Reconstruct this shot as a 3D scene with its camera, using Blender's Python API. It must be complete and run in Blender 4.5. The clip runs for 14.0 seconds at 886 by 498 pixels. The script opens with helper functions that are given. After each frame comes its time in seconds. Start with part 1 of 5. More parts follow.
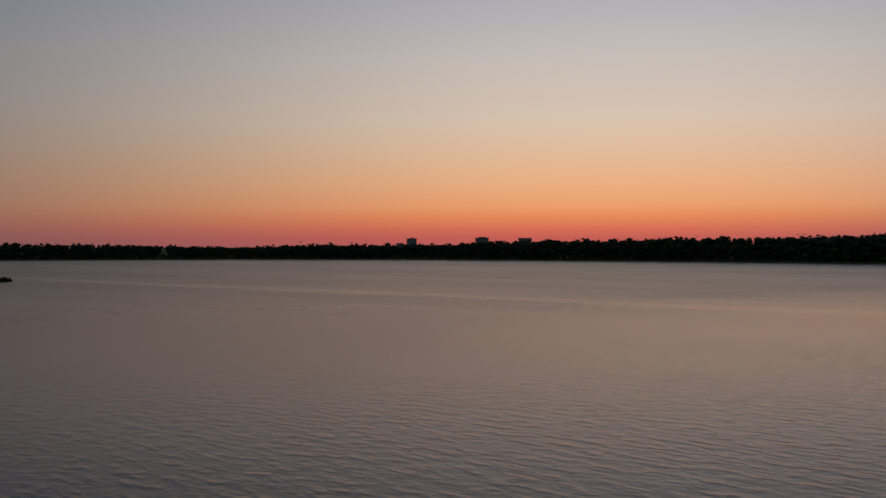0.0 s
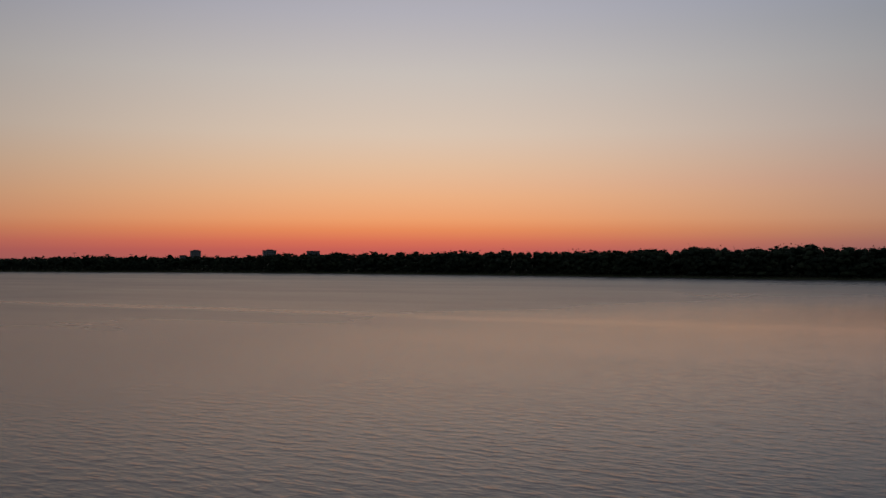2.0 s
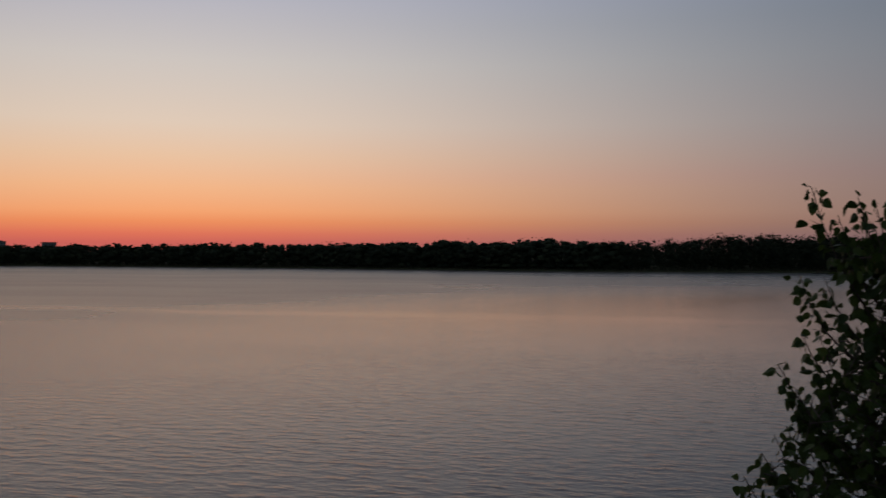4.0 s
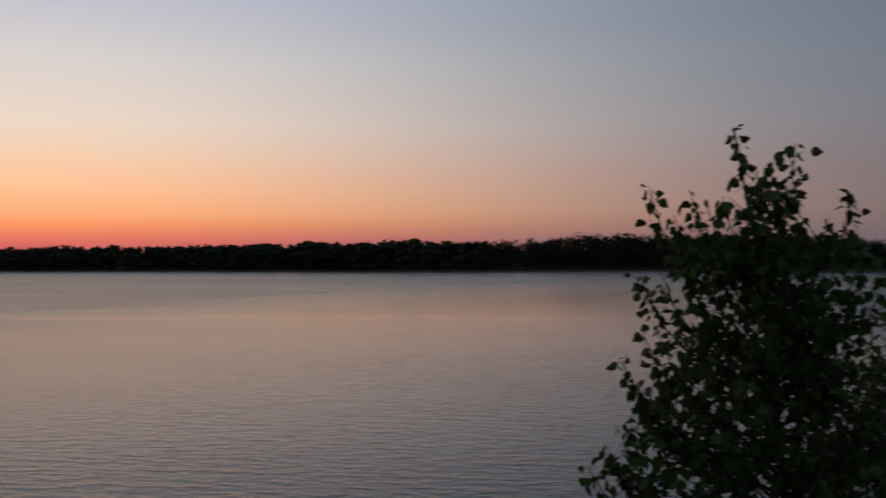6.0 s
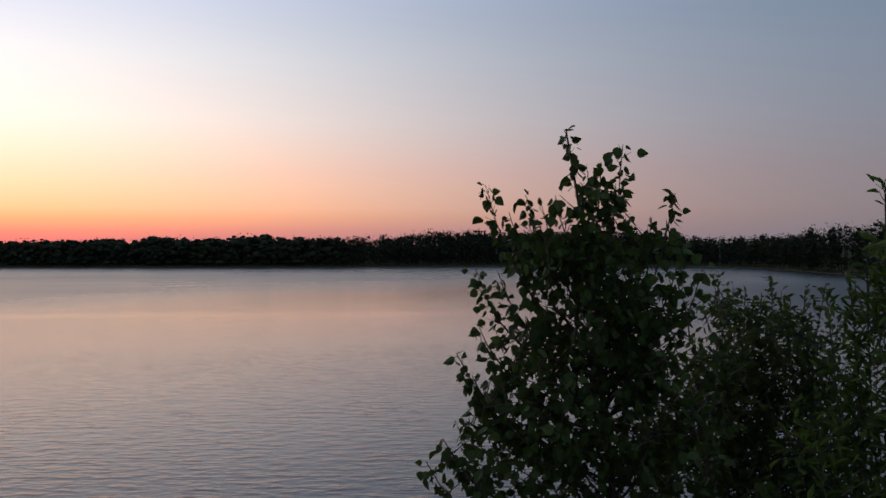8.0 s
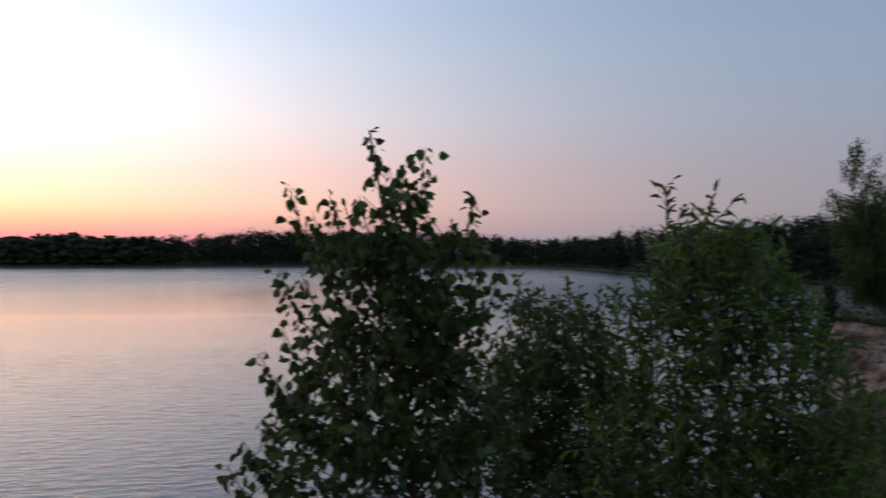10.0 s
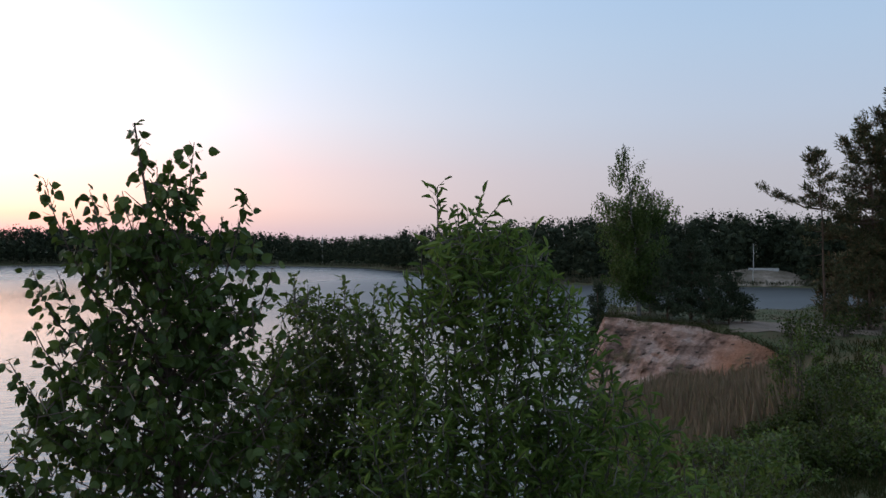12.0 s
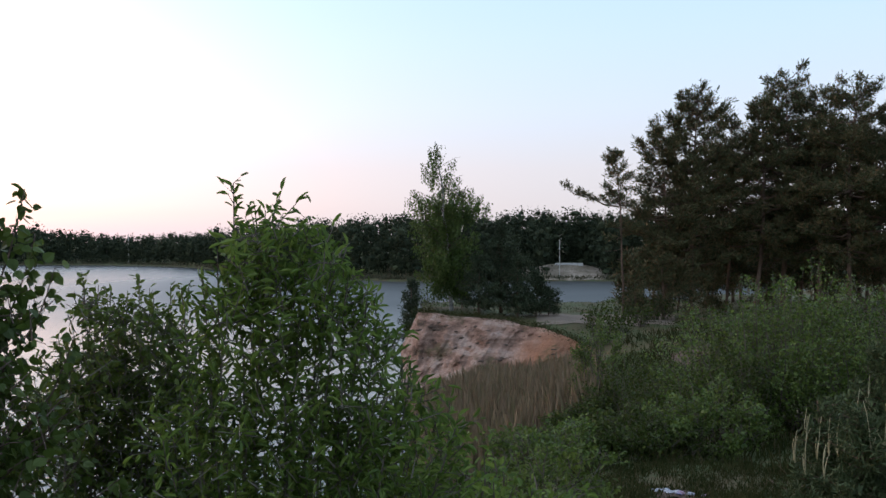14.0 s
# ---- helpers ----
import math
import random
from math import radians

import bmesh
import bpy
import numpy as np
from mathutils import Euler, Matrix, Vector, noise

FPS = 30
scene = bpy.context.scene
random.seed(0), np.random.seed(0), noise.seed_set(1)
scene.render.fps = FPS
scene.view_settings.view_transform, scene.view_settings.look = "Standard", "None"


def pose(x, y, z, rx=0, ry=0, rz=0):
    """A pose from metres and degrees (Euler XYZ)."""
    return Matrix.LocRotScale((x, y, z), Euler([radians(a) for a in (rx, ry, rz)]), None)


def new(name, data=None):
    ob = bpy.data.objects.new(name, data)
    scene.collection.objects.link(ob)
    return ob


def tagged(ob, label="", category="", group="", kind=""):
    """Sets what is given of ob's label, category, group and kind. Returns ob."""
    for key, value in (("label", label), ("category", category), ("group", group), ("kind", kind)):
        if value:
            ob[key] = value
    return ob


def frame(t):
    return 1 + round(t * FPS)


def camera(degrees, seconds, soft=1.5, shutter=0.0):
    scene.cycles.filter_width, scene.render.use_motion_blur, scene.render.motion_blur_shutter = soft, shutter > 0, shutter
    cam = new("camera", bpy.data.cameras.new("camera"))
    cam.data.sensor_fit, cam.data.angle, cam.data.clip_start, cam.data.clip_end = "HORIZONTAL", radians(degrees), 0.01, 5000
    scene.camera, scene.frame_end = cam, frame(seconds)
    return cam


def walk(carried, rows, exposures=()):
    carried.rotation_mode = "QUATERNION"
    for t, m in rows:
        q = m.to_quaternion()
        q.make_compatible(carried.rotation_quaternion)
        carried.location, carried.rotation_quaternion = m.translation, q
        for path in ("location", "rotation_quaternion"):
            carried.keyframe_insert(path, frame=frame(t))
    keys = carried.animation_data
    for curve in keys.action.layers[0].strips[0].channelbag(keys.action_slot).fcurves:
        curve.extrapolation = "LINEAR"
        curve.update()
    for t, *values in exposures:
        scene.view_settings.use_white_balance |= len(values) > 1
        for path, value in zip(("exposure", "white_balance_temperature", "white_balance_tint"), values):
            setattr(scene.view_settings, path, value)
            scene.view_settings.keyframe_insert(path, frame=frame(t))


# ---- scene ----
EYE = 7.0
SUN_AZ = -11.0          # degrees, where the sun went down


def at(az, r, z):
    a = radians(az)
    return Vector((-math.sin(a) * r, math.cos(a) * r, z))


def sight(az, el, r):
    return at(az, r, EYE + r * math.tan(radians(el)))


# ---- camera: a phone held at arm's length, turned with the body ----
cam = camera(49.5, 14.0, soft=1.5, shutter=0.5)
ARM = 0.45
PATH = [
    (0.0, -0.00, -0.08, -0.27, 0.000, 0.000),
    (0.5, 0.02, 0.39, -0.01, 0.000, 0.000),
    (1.0, 0.06, 0.55, 0.21, 0.000, 0.000),
    (1.5, -5.20, 0.88, -0.20, 0.000, 0.000),
    (2.0, -12.57, 0.67, 0.02, -0.001, -0.003),
    (2.5, -12.66, 0.42, -0.06, 0.000, 0.001),
    (3.0, -17.20, 0.48, 0.07, 0.000, 0.001),
    (3.2, -19.82, 0.40, 0.17, -0.001, -0.000),
    (5.3, -30.82, 0.08, -0.18, 0.028, -0.008),
    (5.5, -30.80, -0.04, 0.13, 0.033, -0.008),
    (6.0, -35.18, 0.25, -0.38, 0.012, -0.003),
    (6.5, -38.75, 0.16, -0.29, -0.009, -0.008),
    (7.0, -38.82, -0.10, 0.07, -0.019, 0.007),
    (7.5, -43.73, 0.10, -0.09, -0.036, -0.011),
    (7.7, -43.69, -0.01, -0.24, -0.018, -0.002),
    (9.8, -52.72, -0.02, -0.00, 0.004, -0.030),
    (10.0, -54.51, -0.04, 0.02, -0.006, -0.021),
    (10.5, -60.26, -0.09, -0.06, 0.011, 0.003),
    (11.0, -60.23, -0.18, -0.03, 0.024, 0.002),
    (11.5, -65.22, -0.10, 0.03, 0.025, 0.020),
    (12.0, -67.15, -0.08, 0.24, -0.014, 0.012),
    (12.5, -67.50, -0.06, 0.13, -0.038, 0.001),
    (13.0, -75.88, -0.08, 0.31, 0.025, 0.020),
    (13.5, -78.12, -0.17, 0.21, -0.000, 0.013),
    (14.0, -78.11, -0.25, -0.09, -0.021, 0.013),
]
rows = []
for t, yaw, pitch, roll, dx, dy in PATH:
    e = at(yaw, ARM, EYE)
    rows.append((t, pose(e.x + dx, e.y + dy, EYE, 90 + pitch, -roll, yaw)))
EXPOSURES = [(0, 0, 6500, 10), (3, 0.02, 6450, 10), (5.5, 0.3, 6300, 10), (6.5, 0.43, 6200, 10), (7.0, 0.88, 6180, 10.5), (7.5, 0.9, 6150, 10.5), (10, 1.66, 6080, 10.5), (10.5, 1.8, 6100, 10.5), (11, 2.1, 6120, 9), (12, 2.35, 6220, 8), (12.5, 2.47, 6250, 8), (13, 2.5, 6320, 8), (14, 2.97, 6480, 7)]
walk(cam, rows, EXPOSURES)

# ---- sky after sunset ----
world = bpy.data.worlds.new("dusk_sky")
scene.world = world
world.use_nodes = True
wt = world.node_tree
wt.nodes.clear()


def wnode(kind, **values):
    n = wt.nodes.new(kind)
    for key, value in values.items():
        if key == "operation":
            n.operation = value
        else:
            n.inputs[int(key[1:])].default_value = value
    return n


def ramp_fill(n, stops):
    el = n.color_ramp.elements
    while len(el) < len(stops):
        el.new(0.5)
    for e, (p, c) in zip(el, stops):
        e.position, e.color = p, (*c, 1)


coord = wt.nodes.new("ShaderNodeTexCoord")
split = wt.nodes.new("ShaderNodeSeparateXYZ")
wt.links.new(coord.outputs["Generated"], split.inputs[0])
up = wnode("ShaderNodeMath", operation="MAXIMUM", i1=0.0)
wt.links.new(split.outputs[2], up.inputs[0])
root = wnode("ShaderNodeMath", operation="POWER", i1=0.5)
wt.links.new(up.outputs[0], root.inputs[0])
flat = wnode("ShaderNodeVectorMath", operation="MULTIPLY", i1=(1, 1, 0))
wt.links.new(coord.outputs["Generated"], flat.inputs[0])
unit = wnode("ShaderNodeVectorMath", operation="NORMALIZE")
wt.links.new(flat.outputs[0], unit.inputs[0])
dot = wnode("ShaderNodeVectorMath", operation="DOT_PRODUCT", i1=at(SUN_AZ, 1, 0))
wt.links.new(unit.outputs[0], dot.inputs[0])
angle = wnode("ShaderNodeMath", operation="ARCCOSINE")
wt.links.new(dot.outputs["Value"], angle.inputs[0])
width = wnode("ShaderNodeMath", operation="DIVIDE", i1=radians(34.0))
wt.links.new(angle.outputs[0], width.inputs[0])
square = wnode("ShaderNodeMath", operation="MULTIPLY")
wt.links.new(width.outputs[0], square.inputs[0])
wt.links.new(width.outputs[0], square.inputs[1])
near_sun = wnode("ShaderNodeMath", operation="POWER", i0=math.exp(-1.0))
wt.links.new(square.outputs[0], near_sun.inputs[1])
# colour over height (square root of the sine), towards the sunset and away from it
glow = wt.nodes.new("ShaderNodeValToRGB")
ramp_fill(glow, [(0.000, (0.45, 0.11, 0.1)), (0.102, (0.578, 0.114, 0.09)), (0.139, (0.7, 0.155, 0.09)), (0.177, (0.81, 0.25, 0.1)), (0.205, (0.86, 0.34, 0.145)), (0.257, (0.84, 0.432, 0.222)), (0.312, (0.77, 0.505, 0.325)), (0.361, (0.7, 0.55, 0.43)), (0.437, (0.58, 0.52, 0.475)), (0.502, (0.44, 0.425, 0.47)), (0.6, (0.3, 0.285, 0.315)), (0.74, (0.185, 0.18, 0.205)), (1.000, (0.105, 0.118, 0.15))])
dusk = wt.nodes.new("ShaderNodeValToRGB")
ramp_fill(dusk, [(0.000, (0.0935, 0.0885, 0.0955)), (0.187, (0.0965, 0.0937, 0.1015)), (0.280, (0.099, 0.099, 0.111)), (0.373, (0.095, 0.108, 0.132)), (0.456, (0.087, 0.11, 0.142)), (0.510, (0.08, 0.108, 0.146)), (0.707, (0.09, 0.117, 0.156)), (1.000, (0.09, 0.116, 0.158))])
for r_ in (glow, dusk):
    r_.color_ramp.interpolation = "LINEAR"
    wt.links.new(root.outputs[0], r_.inputs[0])
blend = wt.nodes.new("ShaderNodeMix")
blend.data_type = "RGBA"
wt.links.new(near_sun.outputs[0], blend.inputs[0])
wt.links.new(dusk.outputs[0], blend.inputs[6])
wt.links.new(glow.outputs[0], blend.inputs[7])
nishita = wt.nodes.new("ShaderNodeTexSky")
nishita.sky_type, nishita.sun_disc = "NISHITA", False
nishita.sun_elevation, nishita.sun_rotation = radians(-2.5), radians(-SUN_AZ)
# a paler, pinker haze beside the glow
beside = wnode("ShaderNodeVectorMath", operation="DOT_PRODUCT", i1=at(SUN_AZ - 33.0, 1, 0))
wt.links.new(unit.outputs[0], beside.inputs[0])
beside_angle = wnode("ShaderNodeMath", operation="ARCCOSINE")
wt.links.new(beside.outputs["Value"], beside_angle.inputs[0])
beside_part = wnode("ShaderNodeMath", operation="DIVIDE", i1=radians(24.0))
wt.links.new(beside_angle.outputs[0], beside_part.inputs[0])
beside_square = wnode("ShaderNodeMath", operation="POWER", i1=2.0)
wt.links.new(beside_part.outputs[0], beside_square.inputs[0])
beside_sun = wnode("ShaderNodeMath", operation="POWER", i0=math.exp(-1.0))
wt.links.new(beside_square.outputs[0], beside_sun.inputs[1])
haze = wt.nodes.new("ShaderNodeValToRGB")
ramp_fill(haze, [(0, (0.4, 0.6, 0.6)), (0.14, (0.42, 0.6, 0.63)), (0.2, (0.46, 0.55, 0.63)), (0.28, (0.48, 0.49, 0.58)), (0.36, (0.485, 0.495, 0.535)), (0.48, (0.475, 0.5, 0.515)), (0.6, (0.57, 0.59, 0.62)), (0.75, (0.63, 0.63, 0.65)), (1, (0.63, 0.63, 0.63))])
wt.links.new(root.outputs[0], haze.inputs[0])
twice = wnode("ShaderNodeVectorMath", operation="SCALE")
twice.inputs[3].default_value = 2.0
wt.links.new(haze.outputs[0], twice.inputs[0])
hazed = wt.nodes.new("ShaderNodeMix")
hazed.data_type, hazed.blend_type = "RGBA", "MULTIPLY"
wt.links.new(beside_sun.outputs[0], hazed.inputs[0])
wt.links.new(blend.outputs[2], hazed.inputs[6])
wt.links.new(twice.outputs[0], hazed.inputs[7])
air = wt.nodes.new("ShaderNodeMix")
air.data_type, air.inputs[0].default_value = "RGBA", 0.02
wt.links.new(hazed.outputs[2], air.inputs[6])
wt.links.new(nishita.outputs[0], air.inputs[7])
back = wt.nodes.new("ShaderNodeBackground")
back.inputs[1].default_value = 1.0
wout = wt.nodes.new("ShaderNodeOutputWorld")
wt.links.new(air.outputs[2], back.inputs[0])
wt.links.new(back.outputs[0], wout.inputs[0])


# ---- materials ----
def material(name, build):
    m = bpy.data.materials.new(name)
    m.use_nodes = True
    t = m.node_tree
    b = t.nodes["Principled BSDF"]
    build(t, b)
    return m


def noise_tex(t, scale, detail=4.0, rough=0.6, stretch=None, turn=0.0):
    n = t.nodes.new("ShaderNodeTexNoise")
    n.inputs["Scale"].default_value, n.inputs["Detail"].default_value, n.inputs["Roughness"].default_value = scale, detail, rough
    c = t.nodes.new("ShaderNodeTexCoord")
    src = c.outputs["Object"]
    if stretch:
        for rot, sc in (((0, 0, radians(turn)), (1, 1, 1)), ((0, 0, 0), stretch)):
            mp = t.nodes.new("ShaderNodeMapping")
            mp.inputs["Rotation"].default_value, mp.inputs["Scale"].default_value = rot, sc
            t.links.new(src, mp.inputs[0])
            src = mp.outputs[0]
    t.links.new(src, n.inputs["Vector"])
    return n.outputs["Fac"]


def ramp(t, fac, stops):
    r_ = t.nodes.new("ShaderNodeValToRGB")
    ramp_fill(r_, stops)
    t.links.new(fac, r_.inputs[0])
    return r_.outputs[0]


def mix(t, fac, a, b, kind="MIX"):
    m = t.nodes.new("ShaderNodeMix")
    m.data_type, m.blend_type = "RGBA", kind
    if isinstance(fac, float):
        m.inputs[0].default_value = fac
    else:
        t.links.new(fac, m.inputs[0])
    for i, v in ((6, a), (7, b)):
        if isinstance(v, tuple):
            m.inputs[i].default_value = (*v, 1)
        else:
            t.links.new(v, m.inputs[i])
    return m.outputs[2]


def calc(t, op, a, b=0.0, c=0.0):
    m = t.nodes.new("ShaderNodeMath")
    m.operation = op
    for i, v in enumerate((a, b, c)):
        if isinstance(v, (int, float)):
            m.inputs[i].default_value = v
        else:
            t.links.new(v, m.inputs[i])
    return m.outputs[0]


def bump(t, b, height, strength, distance):
    n = t.nodes.new("ShaderNodeBump")
    n.inputs["Strength"].default_value, n.inputs["Distance"].default_value = strength, distance
    t.links.new(height, n.inputs["Height"])
    t.links.new(n.outputs[0], b.inputs["Normal"])
    return n


def surface(name, stops, scale, fine, rough=0.9, relief=0.02):
    """Earth, bark, stone: two scales of mottling and a fine relief."""
    def build(t, b):
        big, small = noise_tex(t, scale, 5), noise_tex(t, fine, 6, 0.7)
        both = calc(t, "ADD", calc(t, "MULTIPLY", big, 0.6), calc(t, "MULTIPLY", small, 0.4))
        t.links.new(ramp(t, both, stops), b.inputs["Base Color"])
        b.inputs["Roughness"].default_value = rough
        b.inputs["Specular IOR Level"].default_value = 0.2
        bump(t, b, small, 0.6, relief)
    return material(name, build)


def leafy(name, stops, through_light=0.25, rough=0.55, gloss=0.25):
    """Foliage: the colour differs from leaf to leaf, and a part of the light shines through."""
    def build(t, b):
        g, o = t.nodes.new("ShaderNodeNewGeometry"), t.nodes.new("ShaderNodeObjectInfo")
        r_ = calc(t, "FRACT", calc(t, "ADD", g.outputs["Random Per Island"], o.outputs["Random"]))
        col = ramp(t, r_, stops)
        t.links.new(col, b.inputs["Base Color"])
        b.inputs["Roughness"].default_value = rough
        b.inputs["Specular IOR Level"].default_value = gloss
        if through_light > 0:
            tr = t.nodes.new("ShaderNodeBsdfTranslucent")
            t.links.new(col, tr.inputs[0])
            ms = t.nodes.new("ShaderNodeMixShader")
            ms.inputs[0].default_value = through_light
            t.links.new(b.outputs[0], ms.inputs[1])
            t.links.new(tr.outputs[0], ms.inputs[2])
            t.links.new(ms.outputs[0], t.nodes["Material Output"].inputs[0])
    return material(name, build)


def build_water(t, b):
    b.inputs["Base Color"].default_value = (0.012, 0.014, 0.012, 1)
    b.inputs["IOR"].default_value = 1.333
    b.inputs["Specular IOR Level"].default_value = 0.5
    ripples = noise_tex(t, 1.0, 2, 0.5, (0.95, 1.9, 1), 43)
    cross = noise_tex(t, 1.0, 2, 0.5, (2.0, 3.7, 1), 54)
    chop = noise_tex(t, 1.0, 2, 0.5, (4.0, 8.0, 1), 36)
    swell = noise_tex(t, 1.0, 2, 0.5, (0.25, 0.7, 1), 44)
    crests = calc(t, "POWER", calc(t, "MAXIMUM", calc(t, "SUBTRACT", ripples, 0.36), 0.0), 1.6)
    h = calc(t, "ADD", calc(t, "ADD", calc(t, "MULTIPLY", crests, 2.2), calc(t, "MULTIPLY", cross, 0.35)), calc(t, "ADD", calc(t, "MULTIPLY", chop, 0.06), calc(t, "MULTIPLY", swell, 0.2)))
    # calmer lanes and breezier patches
    lanes = noise_tex(t, 1.0, 3, 0.55, (0.006, 0.028, 1), 42)
    gusts = noise_tex(t, 1.0, 3, 0.6, (0.03, 0.06, 1), 36)
    wind = calc(t, "ADD", calc(t, "MULTIPLY", lanes, 0.7), calc(t, "MULTIPLY", gusts, 0.5))
    # one long slick drawn out across the lake
    at_ = t.nodes.new("ShaderNodeTexCoord")
    xyz = t.nodes.new("ShaderNodeSeparateXYZ")
    t.links.new(at_.outputs["Object"], xyz.inputs[0])
    off = calc(t, "SUBTRACT", calc(t, "MULTIPLY_ADD", xyz.outputs[0], -0.92, 140.0), xyz.outputs[1])
    near_ = calc(t, "DIVIDE", calc(t, "ABSOLUTE", calc(t, "ADD", off, calc(t, "MULTIPLY_ADD", gusts, 24.0, -12.0))), 9.0)
    slick = calc(t, "MAXIMUM", calc(t, "SUBTRACT", 1.0, near_), 0.0)
    wind = calc(t, "MULTIPLY", wind, calc(t, "MULTIPLY_ADD", slick, -0.6, 1.0))
    # the single ripples stand out in the shallows before the bank; farther out they merge into an even roughness
    reach = t.nodes.new("ShaderNodeVectorMath")
    reach.operation = "LENGTH"
    t.links.new(at_.outputs["Object"], reach.inputs[0])
    far_ = calc(t, "POWER", calc(t, "DIVIDE", reach.outputs["Value"], 125.0), 2.0)
    shallows = calc(t, "DIVIDE", 1.0, calc(t, "ADD", 1.0, far_))
    open_ = calc(t, "SUBTRACT", 1.0, shallows)
    # the water below the bank lies calmer
    to_bay = t.nodes.new("ShaderNodeVectorMath")
    to_bay.operation = "DISTANCE"
    to_bay.inputs[1].default_value = at(-84, 150, 0)
    t.links.new(at_.outputs["Object"], to_bay.inputs[0])
    to_lee = t.nodes.new("ShaderNodeVectorMath")
    to_lee.operation = "DISTANCE"
    to_lee.inputs[1].default_value = at(-64, 118, 0)
    t.links.new(at_.outputs["Object"], to_lee.inputs[0])
    lee = calc(t, "MINIMUM", calc(t, "MAXIMUM", calc(t, "SUBTRACT", 1.4, calc(t, "DIVIDE", to_lee.outputs["Value"], 80.0)), 0.0), 1.0)
    # a steady breeze ruffles the bay behind the bluff
    breeze = calc(t, "MINIMUM", calc(t, "MAXIMUM", calc(t, "SUBTRACT", 1.7, calc(t, "DIVIDE", to_bay.outputs["Value"], 60.0)), 0.0), 1.0)
    # the breeze comes over the open lake and dies down towards the woods
    toward = calc(t, "DIVIDE", xyz.outputs[0], calc(t, "ADD", reach.outputs["Value"], 1.0))
    sheltered = calc(t, "MINIMUM", calc(t, "MAXIMUM", calc(t, "MULTIPLY_ADD", toward, 2.2, -0.77), 0.0), 1.0)
    even = calc(t, "ADD", calc(t, "MULTIPLY_ADD", sheltered, -0.07, 0.225), calc(t, "MULTIPLY", open_, calc(t, "MULTIPLY_ADD", wind, 0.2, 0.0)))
    t.links.new(calc(t, "MULTIPLY_ADD", breeze, 0.4, calc(t, "MULTIPLY", even, calc(t, "MULTIPLY_ADD", lee, -0.7, 1.0))), b.inputs["Roughness"])
    bp = bump(t, b, h, 1.0, 0.06)
    strength = calc(t, "MULTIPLY", calc(t, "MULTIPLY_ADD", shallows, 0.9, 0.1), calc(t, "MULTIPLY_ADD", wind, 1.2, 0.2))
    t.links.new(calc(t, "MULTIPLY", strength, calc(t, "MULTIPLY_ADD", lee, -0.8, 1.0)), bp.inputs["Strength"])


WATER = material("lake_water", build_water)
GROUND = surface("grassy_soil", [(0.3, (0.035, 0.05, 0.018)), (0.45, (0.06, 0.075, 0.028)), (0.56, (0.085, 0.065, 0.032)), (0.66, (0.12, 0.078, 0.045))], 0.45, 6.0)
TURF = surface("turf", [(0.3, (0.03, 0.05, 0.015)), (0.6, (0.07, 0.09, 0.03)), (0.8, (0.12, 0.1, 0.05))], 1.2, 14.0)
TRACK = surface("trodden_sand", [(0.3, (0.13, 0.1, 0.075)), (0.7, (0.23, 0.175, 0.135))], 0.8, 9.0)
BEACH = surface("beach_sand", [(0.35, (0.09, 0.075, 0.045)), (0.5, (0.2, 0.16, 0.12)), (0.65, (0.36, 0.29, 0.23))], 0.25, 1.5)
BARK = surface("grey_bark", [(0.3, (0.05, 0.042, 0.035)), (0.7, (0.14, 0.12, 0.1))], 6.0, 40.0, relief=0.006)
BIRCH_BARK = surface("birch_bark", [(0.35, (0.06, 0.055, 0.05)), (0.5, (0.25, 0.24, 0.22)), (0.8, (0.42, 0.4, 0.37))], 3.0, 20.0, relief=0.004)
TWIG_BARK = surface("young_birch_bark", [(0.3, (0.05, 0.035, 0.03)), (0.7, (0.12, 0.085, 0.07))], 8.0, 50.0, relief=0.003)
PINE_BARK = surface("pine_bark", [(0.3, (0.06, 0.042, 0.034)), (0.55, (0.12, 0.078, 0.056)), (0.75, (0.19, 0.115, 0.075))], 2.0, 14.0, relief=0.02)
PALE_WOOD = surface("weathered_wood", [(0.3, (0.3, 0.28, 0.25)), (0.7, (0.5, 0.48, 0.44))], 2.0, 20.0)
CONCRETE = surface("pale_concrete", [(0.3, (0.4, 0.39, 0.37)), (0.7, (0.6, 0.58, 0.55))], 0.5, 5.0)
FACADE = surface("panel_facade", [(0.3, (0.2, 0.19, 0.19)), (0.7, (0.3, 0.29, 0.29))], 0.08, 1.0)
ROOFING = surface("roof_felt", [(0.3, (0.05, 0.05, 0.05)), (0.7, (0.09, 0.09, 0.09))], 0.5, 4.0)
METAL = surface("galvanised_steel", [(0.3, (0.25, 0.25, 0.26)), (0.7, (0.35, 0.35, 0.36))], 2.0, 20.0, 0.5)
BIRCH_LEAF = leafy("birch_leaf", [(0.0, (0.034, 0.056, 0.01)), (0.5, (0.056, 0.09, 0.017)), (1.0, (0.09, 0.128, 0.028))], 0.38, 0.5, 0.28)
ASPEN_LEAF = leafy("willow_leaf", [(0.0, (0.055, 0.093, 0.017)), (0.5, (0.097, 0.153, 0.028)), (1.0, (0.165, 0.225, 0.046))], 0.46, 0.5, 0.26)
BUSH_LEAF = leafy("bush_leaf", [(0.0, (0.046, 0.075, 0.013)), (1.0, (0.115, 0.15, 0.031))], 0.42)
SHRUB_LEAF = leafy("shrub_leaf", [(0.0, (0.028, 0.045, 0.009)), (0.6, (0.048, 0.068, 0.014)), (1.0, (0.075, 0.09, 0.02))], 0.28, 0.6, 0.12)
